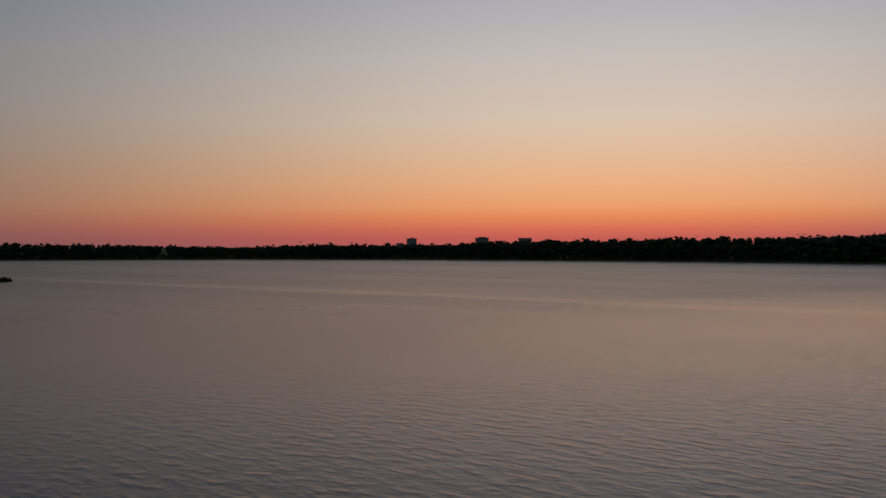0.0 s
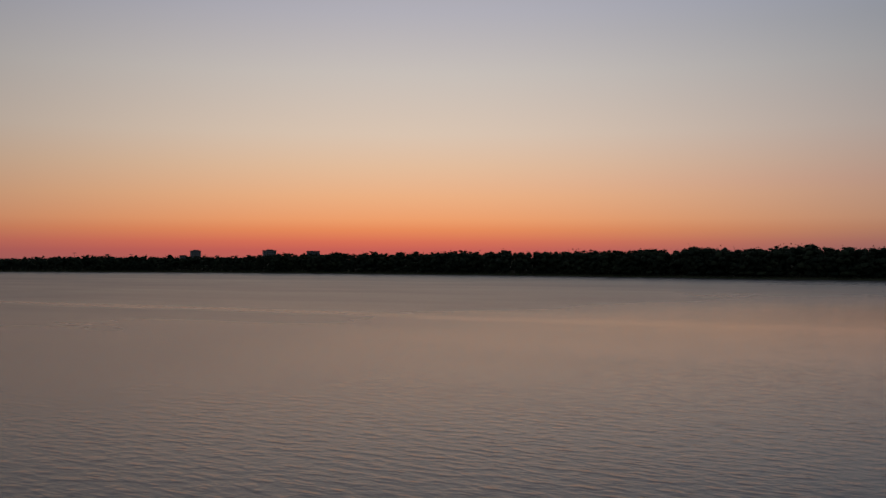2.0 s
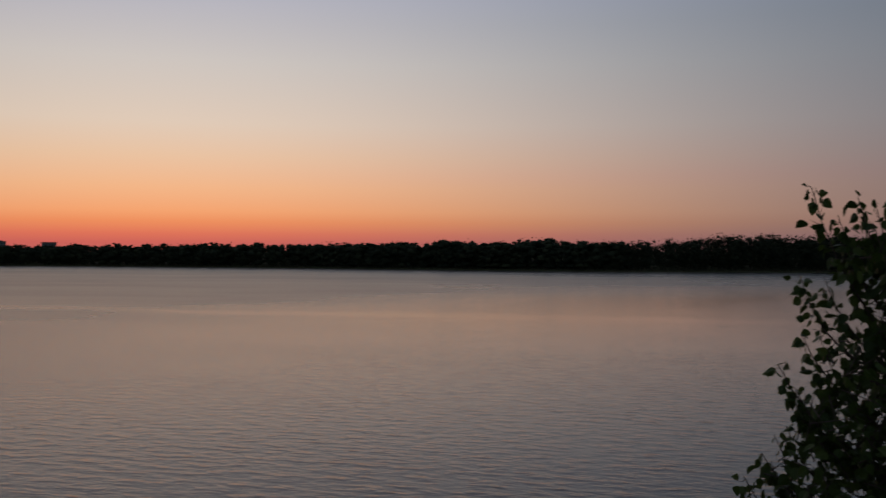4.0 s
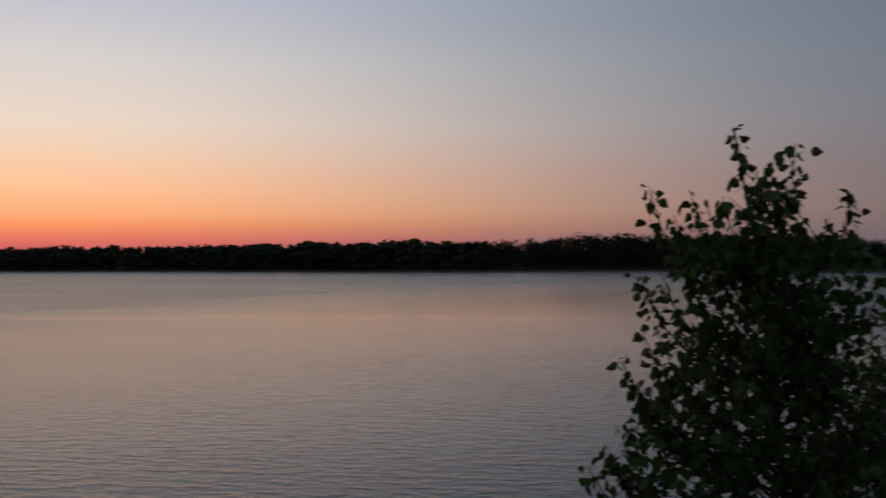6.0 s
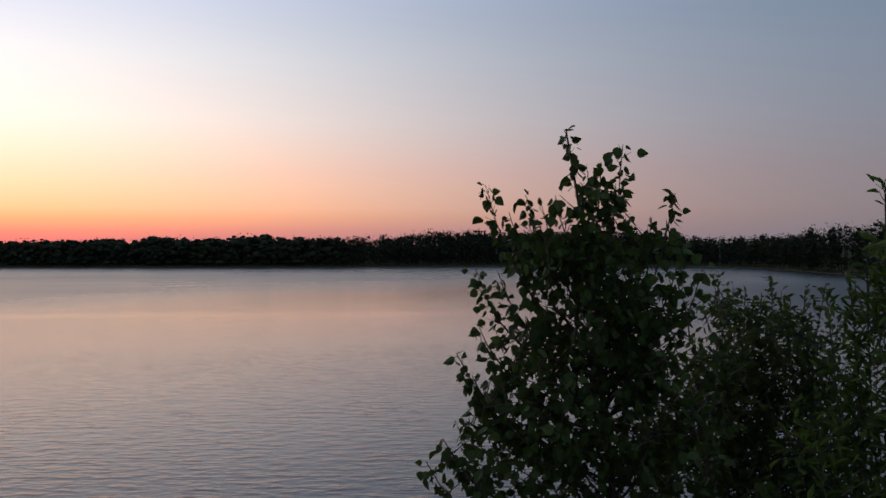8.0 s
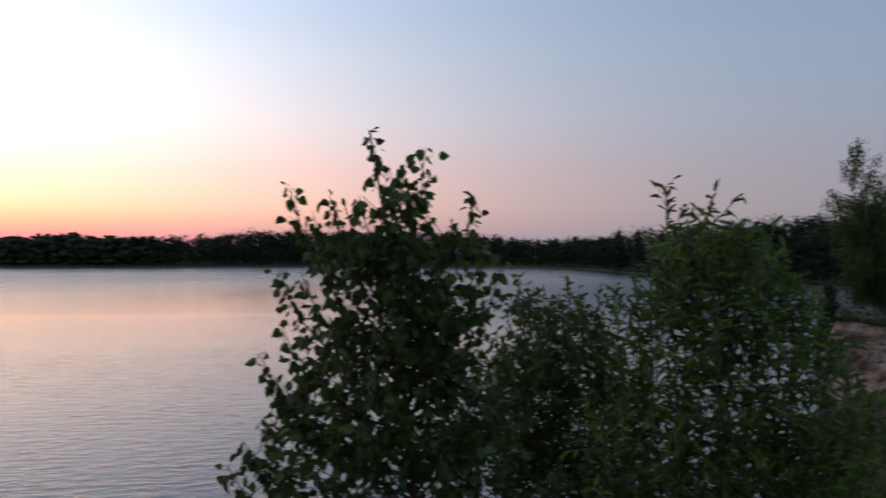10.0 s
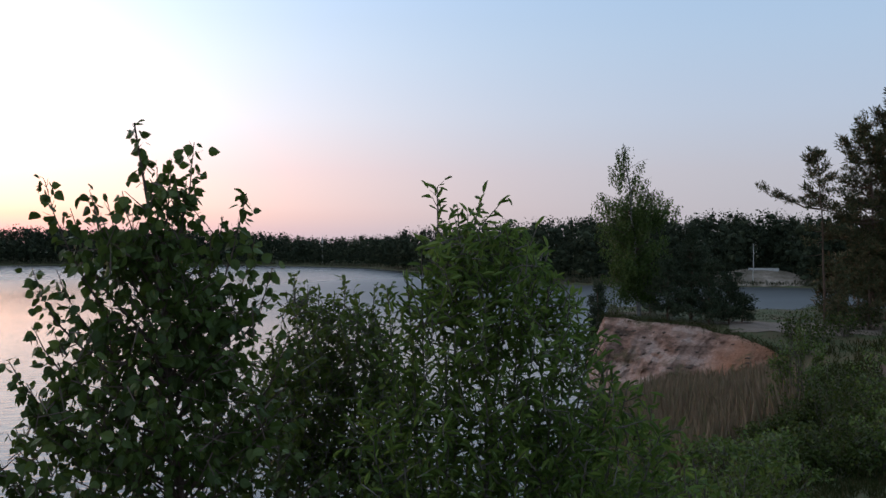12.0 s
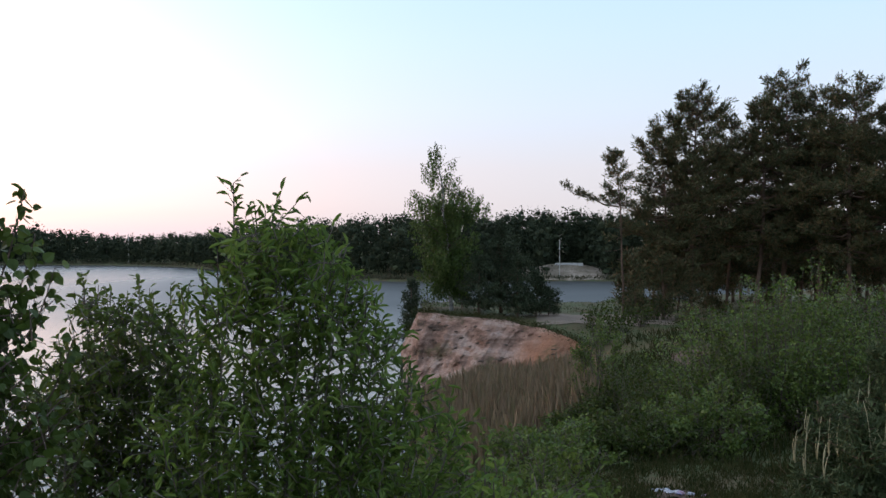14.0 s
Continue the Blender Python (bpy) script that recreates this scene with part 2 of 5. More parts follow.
SALLOW_LEAF = leafy("sallow_leaf", [(0.0, (0.05, 0.082, 0.016)), (0.6, (0.086, 0.128, 0.025)), (1.0, (0.14, 0.178, 0.038))], 0.38, 0.5, 0.25)
NEEDLE = leafy("pine_needles", [(0.0, (0.045, 0.054, 0.026)), (0.6, (0.078, 0.08, 0.036)), (1.0, (0.15, 0.095, 0.05))], 0.0, 0.7, 0.08)
YOUNG_NEEDLE = leafy("young_pine_needles", [(0.0, (0.035, 0.05, 0.02)), (1.0, (0.08, 0.098, 0.04))], 0.1, 0.6, 0.15)
DARK_NEEDLE = leafy("dark_needles", [(0.0, (0.024, 0.036, 0.018)), (1.0, (0.055, 0.068, 0.034))], 0.0, 0.6, 0.15)
WOODS = leafy("woodland_foliage", [(0.0, (0.022, 0.03, 0.018)), (0.6, (0.034, 0.042, 0.024)), (1.0, (0.05, 0.058, 0.03))], 0.0, 0.8, 0.05)
GRASS = leafy("grass_blades", [(0.0, (0.02071, 0.02958, 0.008874)), (0.6, (0.04067, 0.04807, 0.01479)), (1.0, (0.08504, 0.06656, 0.03328))], 0.2, 0.8, 0.05)
REED = leafy("dry_reeds", [(0.0, (0.14, 0.1, 0.062)), (0.6, (0.235, 0.172, 0.11)), (1.0, (0.12, 0.115, 0.052))], 0.15)
SEDGE = leafy("shore_sedge", [(0.0, (0.035, 0.042, 0.02)), (1.0, (0.085, 0.072, 0.04))], 0.1)
SOIL = surface("reddish_soil", [(0.3, (0.045, 0.03, 0.02)), (0.5, (0.08, 0.05, 0.034)), (0.7, (0.125, 0.076, 0.052))], 1.5, 12.0)
CANDLE = leafy("pine_candles", [(0.0, (0.2, 0.19, 0.1)), (1.0, (0.32, 0.28, 0.17))], 0.0)
PAPER = surface("crumpled_plastic", [(0.35, (0.1, 0.11, 0.14)), (0.65, (0.5, 0.5, 0.53))], 5.0, 20.0, 0.4)
CARD = surface("coloured_wrapping", [(0.35, (0.3, 0.12, 0.1)), (0.65, (0.15, 0.2, 0.35))], 5.0, 30.0, 0.5)


def build_sand(t, b):
    veins = noise_tex(t, 1.0, 6, 0.65, (0.5, 0.5, 1.6))
    grain = noise_tex(t, 7.0, 6, 0.75)
    layer = noise_tex(t, 1.0, 3, 0.6, (0.12, 0.12, 0.8))
    col = ramp(t, veins, [(0.34, (0.085, 0.056, 0.04)), (0.43, (0.19, 0.115, 0.085)), (0.52, (0.31, 0.195, 0.148)), (0.6, (0.41, 0.3, 0.245)), (0.7, (0.25, 0.13, 0.085))])
    # iron stain near the low end of the rim
    spot = t.nodes.new("ShaderNodeVectorMath")
    spot.operation = "DISTANCE"
    spot.inputs[1].default_value = at(-85.6, 45.5, 1.9)
    tc = t.nodes.new("ShaderNodeTexCoord")
    t.links.new(tc.outputs["Object"], spot.inputs[0])
    iron = calc(t, "MAXIMUM", calc(t, "SUBTRACT", calc(t, "ADD", 1.2, calc(t, "MULTIPLY", layer, 0.8)), calc(t, "DIVIDE", spot.outputs["Value"], 2.6)), 0.0)
    col = mix(t, calc(t, "MINIMUM", iron, 0.85), col, (0.3, 0.145, 0.085))
    tufts = noise_tex(t, 0.55, 5, 0.7)
    col = mix(t, ramp(t, tufts, [(0.54, (0, 0, 0)), (0.64, (0.75, 0.75, 0.75))]), col, (0.1, 0.088, 0.042))
    col = mix(t, 0.55, col, ramp(t, grain, [(0.3, (0.3, 0.3, 0.3)), (0.7, (1.2, 1.2, 1.2))]), "MULTIPLY")
    t.links.new(col, b.inputs["Base Color"])
    b.inputs["Roughness"].default_value = 0.95
    b.inputs["Specular IOR Level"].default_value = 0.1
    bump(t, b, calc(t, "ADD", grain, veins), 0.8, 0.12)


SAND = material("bluff_sand", build_sand)


# ---- mesh building ----
rng = np.random.default_rng(7)


class Soup:
    """Triangles gathered into one mesh."""

    def __init__(self):
        self.v, self.f, self.n = [], [], 0
        self.sticks, self.tufts = [], []

    def stick(self, p, q, r0, r1):
        """A thin three-sided twig from p to q."""
        self.sticks.append((*p, *q, r0, r1))

    def settle(self):
        """Turns the gathered twigs and needle brushes into triangles."""
        if self.sticks:
            a = np.array(self.sticks, float)
            self.sticks = []
            p, q = a[:, 0:3], a[:, 3:6]
            d = unit_rows(q - p)
            x = unit_rows(np.cross(d, np.where(np.abs(d[:, 2:3]) > 0.9, [[1.0, 0, 0]], [[0, 0, 1.0]])))
            y = np.cross(d, x)
            ring = [math.cos(w) * x + math.sin(w) * y for w in (0.0, 2.094, 4.189)]
            v = np.stack([p + c * a[:, 6:7] for c in ring] + [q + c * a[:, 7:8] for c in ring], 1)
            f = np.array([(0, 1, 4), (0, 4, 3), (1, 2, 5), (1, 5, 4), (2, 0, 3), (2, 3, 5)])
            self.add(v.reshape(-1, 3), (f[None] + (np.arange(len(a)) * 6)[:, None, None]).reshape(-1, 3))
        if self.tufts:
            a = np.array(self.tufts, float)
            self.tufts = []
            a = np.repeat(a, a[:, 7].astype(int), 0)
            n, size = len(a), a[:, 6:7]
            d = rng.normal(0, 1, (n, 3)) + a[:, 3:6]
            leaves(self, a[:, 0:3] + rng.normal(0, 0.28, (n, 3)) * size, d, rng.normal(0, 1, (n, 3)), size[:, 0] * rng.uniform(0.6, 1.3, n), KITE * np.array([0.32, 1, 1]), KITE_F)

    def add(self, v, f):
        self.v.append(np.asarray(v, float))
        self.f.append(np.asarray(f, int) + self.n)
        self.n += len(v)

    def mesh(self, name, mat, origin=(0, 0, 0), smooth=False):
        self.settle()
        v, f = np.concatenate(self.v) - np.array(origin), np.concatenate(self.f)
        me = bpy.data.meshes.new(name)
        me.vertices.add(len(v))
        me.vertices.foreach_set("co", v.ravel())
        me.loops.add(f.size)
        me.loops.foreach_set("vertex_index", f.ravel())
        me.polygons.add(len(f))
        me.polygons.foreach_set("loop_start", np.arange(len(f)) * 3)
        me.polygons.foreach_set("use_smooth", np.full(len(f), smooth))
        me.update(calc_edges=True)
        me.materials.append(mat)
        return me


def part(name, soup, mat, parent=None, label="", smooth=False):
    """Links a soup as one mesh under its thing."""
    o = new(name, soup.mesh(name, mat, parent.matrix_basis.translation if parent else (0, 0, 0), smooth))
    if parent:
        o.parent = parent
    return tagged(o, label)


def thing(name, base, label, category, group="", kind=""):
    o = new(name)
    o.empty_display_size = 0.2
    o.matrix_basis = Matrix.Translation(base)
    return tagged(o, label, category, group, kind)


def tube(soup, pts, r0, r1, sides=6):
    pts = np.asarray([tuple(p) for p in pts], float)
    n = len(pts)
    d = np.gradient(pts, axis=0)
    d /= np.linalg.norm(d, axis=1)[:, None] + 1e-9
    ref = np.where(np.abs(d[:, 2:3]) > 0.9, [[1.0, 0, 0]], [[0, 0, 1.0]])
    a = np.cross(d, ref)
    a /= np.linalg.norm(a, axis=1)[:, None] + 1e-9
    b = np.cross(d, a)
    w = np.linspace(0, 2 * np.pi, sides, endpoint=False)
    rad = np.linspace(r0, r1, n)[:, None, None]
    ring = pts[:, None] + rad * (np.cos(w)[None, :, None] * a[:, None] + np.sin(w)[None, :, None] * b[:, None])
    i, j = np.meshgrid(np.arange(n - 1), np.arange(sides), indexing="ij")
    p, q = i * sides + j, i * sides + (j + 1) % sides
    f = np.concatenate([np.stack([p, q, q + sides], -1).reshape(-1, 3), np.stack([p, q + sides, p + sides], -1).reshape(-1, 3)])
    soup.add(ring.reshape(-1, 3), f)


BROAD = np.array([(0, 0, 0), (0.27, 0.1, 0.04), (0.42, 0.32, 0.06), (0.3, 0.64, 0.05), (0, 1, -0.06), (-0.3, 0.64, 0.05), (-0.42, 0.32, 0.06), (-0.27, 0.1, 0.04)])
LANCE = np.array([(0, 0, 0), (0.12, 0.16, 0.03), (0.18, 0.42, 0.04), (0.12, 0.74, 0.01), (0, 1, -0.12), (-0.12, 0.74, 0.01), (-0.18, 0.42, 0.04), (-0.12, 0.16, 0.03)])
LEAF_F = np.array([(0, 1, 2), (0, 2, 3), (0, 3, 4), (0, 4, 5), (0, 5, 6), (0, 6, 7)])
SALLOW = np.array([(0, 0, 0), (0.17, 0.2, 0.05), (0.23, 0.46, 0.06), (0.13, 0.8, 0.0), (0, 1, -0.14), (-0.13, 0.8, 0.0), (-0.23, 0.46, 0.06), (-0.17, 0.2, 0.05)])
BROAD6 = np.array([(0, 0, 0), (0.38, 0.26, 0.05), (0.3, 0.64, 0.05), (0, 1, -0.06), (-0.3, 0.64, 0.05), (-0.38, 0.26, 0.05)])
SALLOW6 = np.array([(0, 0, 0), (0.21, 0.3, 0.05), (0.18, 0.68, 0.02), (0, 1, -0.14), (-0.18, 0.68, 0.02), (-0.21, 0.3, 0.05)])
SIX_F = np.array([(0, 1, 2), (0, 2, 3), (0, 3, 4), (0, 4, 5)])
KITE = np.array([(0, 0, 0), (0.36, 0.45, 0.06), (0, 1, 0), (-0.36, 0.45, 0.06)])
KITE_F = np.array([(0, 1, 2), (0, 2, 3)])


def unit_rows(a):
    return a / (np.linalg.norm(a, axis=1)[:, None] + 1e-9)


def leaf_axes(tip, nor):
    y = unit_rows(tip)
    x = unit_rows(np.cross(y, nor))
    return x, y, np.cross(x, y)


def leaves(soup, pos, tip, nor, size, form=BROAD, faces=LEAF_F):
    pos, tip, nor, size = np.asarray(pos), np.asarray(tip), np.asarray(nor), np.asarray(size)
    x, y, z = leaf_axes(tip, nor)
    v = pos[:, None] + size[:, None, None] * (form[None, :, 0:1] * x[:, None] + form[None, :, 1:2] * y[:, None] + form[None, :, 2:3] * z[:, None])
    k = len(form)
    f = faces[None] + (np.arange(len(pos)) * k)[:, None, None]
    soup.add(v.reshape(-1, 3), f.reshape(-1, 3))


def curve(a, b, bow, n=7, wob=0.02):
    a, b, bow = (np.array(tuple(p), float) for p in (a, b, bow))
    t = np.linspace(0, 1, n)[:, None]
    p = a + (b - a) * t + bow * (4 * t * (1 - t))
    return p + rng.normal(0, wob, p.shape) * t * (1 - t) * 4


def leafy_shoot(wood, L, path, r0, r1, twig, step, gap, size, droop, skip=0.15, sides=4, tree=None, bark=None):
    """A branch with side twigs and leaves along them; L gathers the leaves. Given its tree, the branch is a part of its own."""
    own = Soup() if tree else wood
    tube(own, path, r0, r1, sides)
    if tree:
        part("branch", own, bark, tree)
    seg = np.linalg.norm(np.diff(path, axis=0), axis=1)
    s = np.concatenate([[0], np.cumsum(seg)])
    total = s[-1]
    main = unit_rows(np.array([path[-1] - path[0]]))[0]

    def along(q):
        return np.array([np.interp(q, s, path[:, k]) for k in range(3)])

    q = total * skip
    while q < total:
        p, f = along(q), q / total
        side = unit_rows(rng.normal(0, 1, (1, 3)))[0]
        side -= main * side.dot(main)
        d = unit_rows(np.array([side + main * rng.uniform(0.3, 0.9) + np.array([0, 0, 0.25])]))[0]
        ln = twig * (1.15 - 0.85 * f) * rng.uniform(0.5, 1.2)
        tw = curve(p, p + d * ln, (0, 0, rng.uniform(-0.1, 0.06) * ln), 4, 0.006)
        wood.stick(tw[0], tw[1], r1 * 0.9, r1 * 0.7)
        wood.stick(tw[1], tw[-1], r1 * 0.7, r1 * 0.35)
        m = max(2, int(ln / gap))
        for u in np.linspace(0.2, 1, m):
            at_ = tw[0] + (tw[-1] - tw[0]) * u + np.array([0, 0, 4 * u * (1 - u) * (tw[1][2] - (tw[0] + (tw[-1] - tw[0]) / 3)[2])])
            L.append((at_, d))
        q += step * rng.uniform(0.6, 1.4)
    for u in np.arange(total * 0.55, total + gap * 0.5, gap * 0.8):
        L.append((along(min(u, total)), main))


def set_leaves(L, size, droop, stalk, spread=0.7, along=0.5):
    """Turns the places gathered along the twigs into leaf arrays."""
    p = np.array([a for a, _ in L])
    d = np.array([b for _, b in L])
    n = len(p)
    tip = unit_rows(d * along + rng.normal(0, spread, (n, 3)) + np.array([0, 0, -droop]))
    nor = rng.normal(0, 0.6, (n, 3)) + np.array([0, 0, 1.0 if droop < 0.8 else 0.2])
    pos = p + tip * stalk * rng.uniform(0.5, 1.3, (n, 1))
    return pos, tip, nor, size * rng.uniform(0.55, 1.2, n)


def crown_parts(tree, arrays, mat, form, faces, single=0, name="leaf"):
    """The crown as one mesh, and the outermost leaves as parts of their own."""
    pos, tip, nor, size = arrays
    order = np.argsort(-pos[:, 2]) if single else np.arange(len(pos))
    lone, rest = order[:single], order[single:]
    s = Soup()
    leaves(s, pos[rest], tip[rest], nor[rest], size[rest], form, faces)
    tagged(part("crown", s, mat, tree), kind="stuff")
    if single:
        one = Soup()
        one.add(form, faces)
        me = one.mesh(name, mat)
        x, y, z = leaf_axes(tip[lone], nor[lone])
        base = tree.matrix_basis.translation
        for k, i in enumerate(lone):
            o = new(name, me)
            o.parent = tree
            m = Matrix.Identity(4)
            for c, axis in enumerate((x[k], y[k], z[k])):
                for r_ in range(3):
                    m[r_][c] = axis[r_] * size[i]
            m.translation = Vector(pos[i]) - base
            o.matrix_basis = m


# ---- terrain ----
FAR_SHORE = ((180, 700), (24.7, 690), (9.5, 616), (0, 550), (-16, 450), (-24, 410), (-30, 385), (-38, 368), (-46, 380), (-54, 382), (-59, 358),
             (-62.4, 330), (-64.8, 285), (-67, 255), (-69.5, 222), (-71.9, 196), (-75, 186), (-92, 188), (-100, 190), (-180, 190))


def table(rows_, q):
    r_ = sorted(rows_)
    return np.interp(q, [a for a, _ in r_], [b for _, b in r_])


def shore(az):
    return float(table(FAR_SHORE, az))


def far_side(az):
    s = shore(az)
    return [(s - 30, -2.0), (s, 0.12), (s + 8, 0.9), (s + 40, 2.4), (s + 75, 7.3), (s + 200, 7.8), (4600, 8.0)]


OPEN = [(0, 5.4), (2.0, 5.35), (4.5, 4.3), (9, 2.4), (15, 0.1), (17, -0.6), (60, -3.0)]
LAND = [(0, 5.4), (40, 5.2), (500, 5.0), (4600, 8.0)]
PROFILES = {
    180: LAND, 110: LAND, 85: OPEN, -72: OPEN,
    -75.2: [(0, 5.4), (2.2, 5.3), (6, 4.1), (13, 1.8), (20, 0), (25, -0.6), (60, -3.0)],
    -76.7: [(0, 5.4), (2.5, 5.3), (6, 4.3), (13, 2.2), (22, 0.1), (25, -0.3), (45, -0.3), (48, 0.0), (55.5, 3.1), (57, 3.3), (64, 3.2), (70, 0.5), (76, -1.5)],
    -80: [(0, 5.4), (3, 5.2), (8, 4.3), (16, 2.2), (26, 0.7), (40, 0.6), (46, 0.6), (53.5, 3.0), (55, 3.15), (66, 3.15), (71, 0.8), (77, -1.5)],
    -84: [(0, 5.4), (4, 5.1), (10, 4.4), (18, 2.9), (27, 1.3), (39, 0.9), (44, 0.9), (50.5, 2.6), (52, 2.85), (68, 3.0), (73, 0.8), (78, -1.5)],
    -88: [(0, 5.4), (4, 5.1), (12, 4.1), (20, 3.3), (30, 2.5), (43, 1.6), (48, 2.4), (52, 2.8), (74, 3.0), (80, 0.8), (86, -1.5)],
    -93: [(0, 5.4), (4, 5.1), (12, 4.05), (20, 3.4), (35, 2.9), (50, 2.9), (85, 2.8), (95, 0.3), (100, -1.0)],
    -100: [(0, 5.4), (4, 5.1), (12, 4.1), (20, 3.5), (35, 3.0), (50, 2.9), (110, 2.8), (125, -0.5)],
    -112: [(0, 5.4), (12, 4.3), (20, 3.7), (50, 3.0), (200, 3.0), (4600, 6.0)],
    -140: LAND, -180: LAND}
PROFILE_AZ = sorted(PROFILES)


def ground_z(az, r):
    az = max(-180.0, min(180.0, az))
    hi = next(i for i, k in enumerate(PROFILE_AZ) if k >= az)
    lo = max(0, hi - 1)
    a, b = PROFILE_AZ[lo], PROFILE_AZ[hi]
    za, zb = (np.interp(r, *zip(*profile_cache(k, az))) for k in (a, b))
    w = 0 if a == b else (az - a) / (b - a)
    return za * (1 - w) + zb * w


CACHE = {}


def profile_cache(k, az):
    key = (k, round(az, 2))
    if key not in CACHE:
        p = list(PROFILES[k])
        CACHE[key] = p if p[-1][0] > 4000 else p + [q for q in far_side(az) if q[0] > p[-1][0] + 5]
    return CACHE[key]


def on_ground(az, r):
    return at(az, r, ground_z(az, r))


def build_ground():
    azs = np.concatenate([np.arange(-180, -110, 3.0), np.arange(-110, -60, 0.5), np.arange(-60, 30, 1.5), np.arange(30, 180, 3.0)])
    rs = np.concatenate([np.arange(0.6, 30, 0.6), np.arange(30, 90, 1.0), np.geomspace(90, 800, 90), np.geomspace(840, 4600, 14)])
    na, nr = len(azs), len(rs)
    v = [(0, 0, 5.4)]
    for a in azs:
        for r_ in rs:
            p = on_ground(float(a), float(r_))
            p.z += 0.12 * noise.noise(p * 0.5) * min(1, r_ / 6) + 0.04 * noise.noise(p * 2.3)
            v.append(tuple(p))
    i, j = np.meshgrid(np.arange(na), np.arange(nr - 1), indexing="ij")
    p, q = 1 + i * nr + j, 1 + ((i + 1) % na) * nr + j
    f = np.concatenate([np.stack([p, p + 1, q + 1], -1).reshape(-1, 3), np.stack([p, q + 1, q], -1).reshape(-1, 3),
                        np.stack([np.zeros(na, int), 1 + np.arange(na) * nr, 1 + ((np.arange(na) + 1) % na) * nr], -1)])
    s = Soup()
    s.add(v, f[:, ::-1])
    tagged(part("ground", s, GROUND, smooth=True), "grassy sandy lake bank and wooded far shores", "ground", kind="structure")


build_ground()

water = Soup()
water.add([(-1500, -1500, 0), (1500, -1500, 0), (1500, 1500, 0), (-1500, 1500, 0)], [(0, 1, 2), (0, 2, 3)])
tagged(part("water", water, WATER), "rippled lake water reflecting the evening sky", "water", kind="structure")

# ---- sand bluff ----
BLUFF_AZ = (-75.6, -76.6, -78, -80, -82, -84, -85.5, -87.5, -89.5)
TOP_R = (53.5, 53, 52, 51, 50, 48.5, 47, 45.5, 45)
TOP_Z = (1.3, 3.34, 3.27, 3.19, 3.05, 2.89, 2.45, 2.15, 1.9)
FOOT_R = (48.5, 47, 46, 45, 44, 43, 42.5, 42.5, 42.5)
FOOT_Z = (-0.3, -0.2, 0.1, 0.35, 0.45, 0.6, 0.8, 1.1, 1.5)


def bluff_point(az, v):
    k = [-a for a in BLUFF_AZ]
    g = [np.interp(-az, k, row) for row in (FOOT_R, TOP_R, FOOT_Z, TOP_Z)]
    lean = v ** 1.25
    p = at(az, g[0] + (g[1] - g[0]) * v, g[2] + (g[3] - g[2]) * lean)
    q = p * 1.0
    gully = noise.fractal(Vector((az * 0.55 + v * 1.2, v * 1.5, 3.0)), 0.9, 2.1, 5) * 0.85
    lump = noise.fractal(q * 1.4, 1.0, 2.0, 4) * 0.32
    edge = math.sin(math.pi * min(1, v * 1.02)) ** 0.5
    out = at(az, -1, 0)
    return p + out * (gully + lump) * edge + Vector((0, 0, 0.12 * noise.noise(q * 0.8)))


bl = Soup()
NU, NV = 200, 44
bv = [tuple(bluff_point(-75.6 - 11.2 * i / (NU - 1), j / (NV - 1))) for i in range(NU) for j in range(NV)]
i, j = np.meshgrid(np.arange(NU - 1), np.arange(NV - 1), indexing="ij")
p0 = i * NV + j
bl.add(bv, np.concatenate([np.stack([p0, p0 + NV, p0 + NV + 1], -1).reshape(-1, 3), np.stack([p0, p0 + NV + 1, p0 + 1], -1).reshape(-1, 3)]))
bluff = tagged(part("sand_bluff", bl, SAND, smooth=True), "eroded pink and orange sand bluff above dry reeds", "bluff", kind="structure")

# turf that hangs over the bluff's rim
rim = Soup()
for k in range(520):
    a = rng.uniform(-86.9, -76.0)
    top = bluff_point(a, 1.0)
    c = np.array(top + at(a, rng.uniform(-0.15, 0.9), rng.uniform(-0.14, 0.02)))
    n = 12
    leaves(rim, np.repeat(c[None], n, 0) + rng.normal(0, 0.15, (n, 3)), rng.normal(0, 0.7, (n, 3)) + [0, 0, 0.1], rng.normal(0, 1, (n, 3)), rng.uniform(0.08, 0.22, n), KITE * np.array([0.25, 1, 1]), KITE_F)
tagged(part("rim_turf", rim, GRASS), "ragged dark turf along the bluff's rim", "turf", kind="stuff")

# dark lumps stand for sand martin holes; the holes' shade is their colour
hole = Soup()
bm = bmesh.new()
bmesh.ops.create_icosphere(bm, subdivisions=1, radius=1)
ICO_V = np.array([tuple(v.co) for v in bm.verts])
ICO_F = np.array([[v.index for v in f.verts] for f in bm.faces])
bm.free()
hole.add(ICO_V * np.array([1.2, 0.6, 0.7]), ICO_F)
HOLE_SHADE = surface("painted_hole_shade", [(0.3, (0.06, 0.045, 0.035)), (0.7, (0.12, 0.085, 0.065))], 3.0, 20.0)
nest_hole_mesh = hole.mesh("clod", HOLE_SHADE)
for k in range(34):
    a, v = rng.uniform(-80.5, -76.4) if k < 22 else rng.uniform(-86, -80), rng.uniform(0.35, 0.9)
    o = new("clod", nest_hole_mesh)
    o.parent = bluff
    s = rng.uniform(0.05, 0.12)
    o.matrix_basis = Matrix.Translation(bluff_point(a, v)) @ pose(0, 0, 0, 0, 0, a) @ Matrix.Diagonal((s * rng.uniform(0.8, 2.0), s, s, 1))


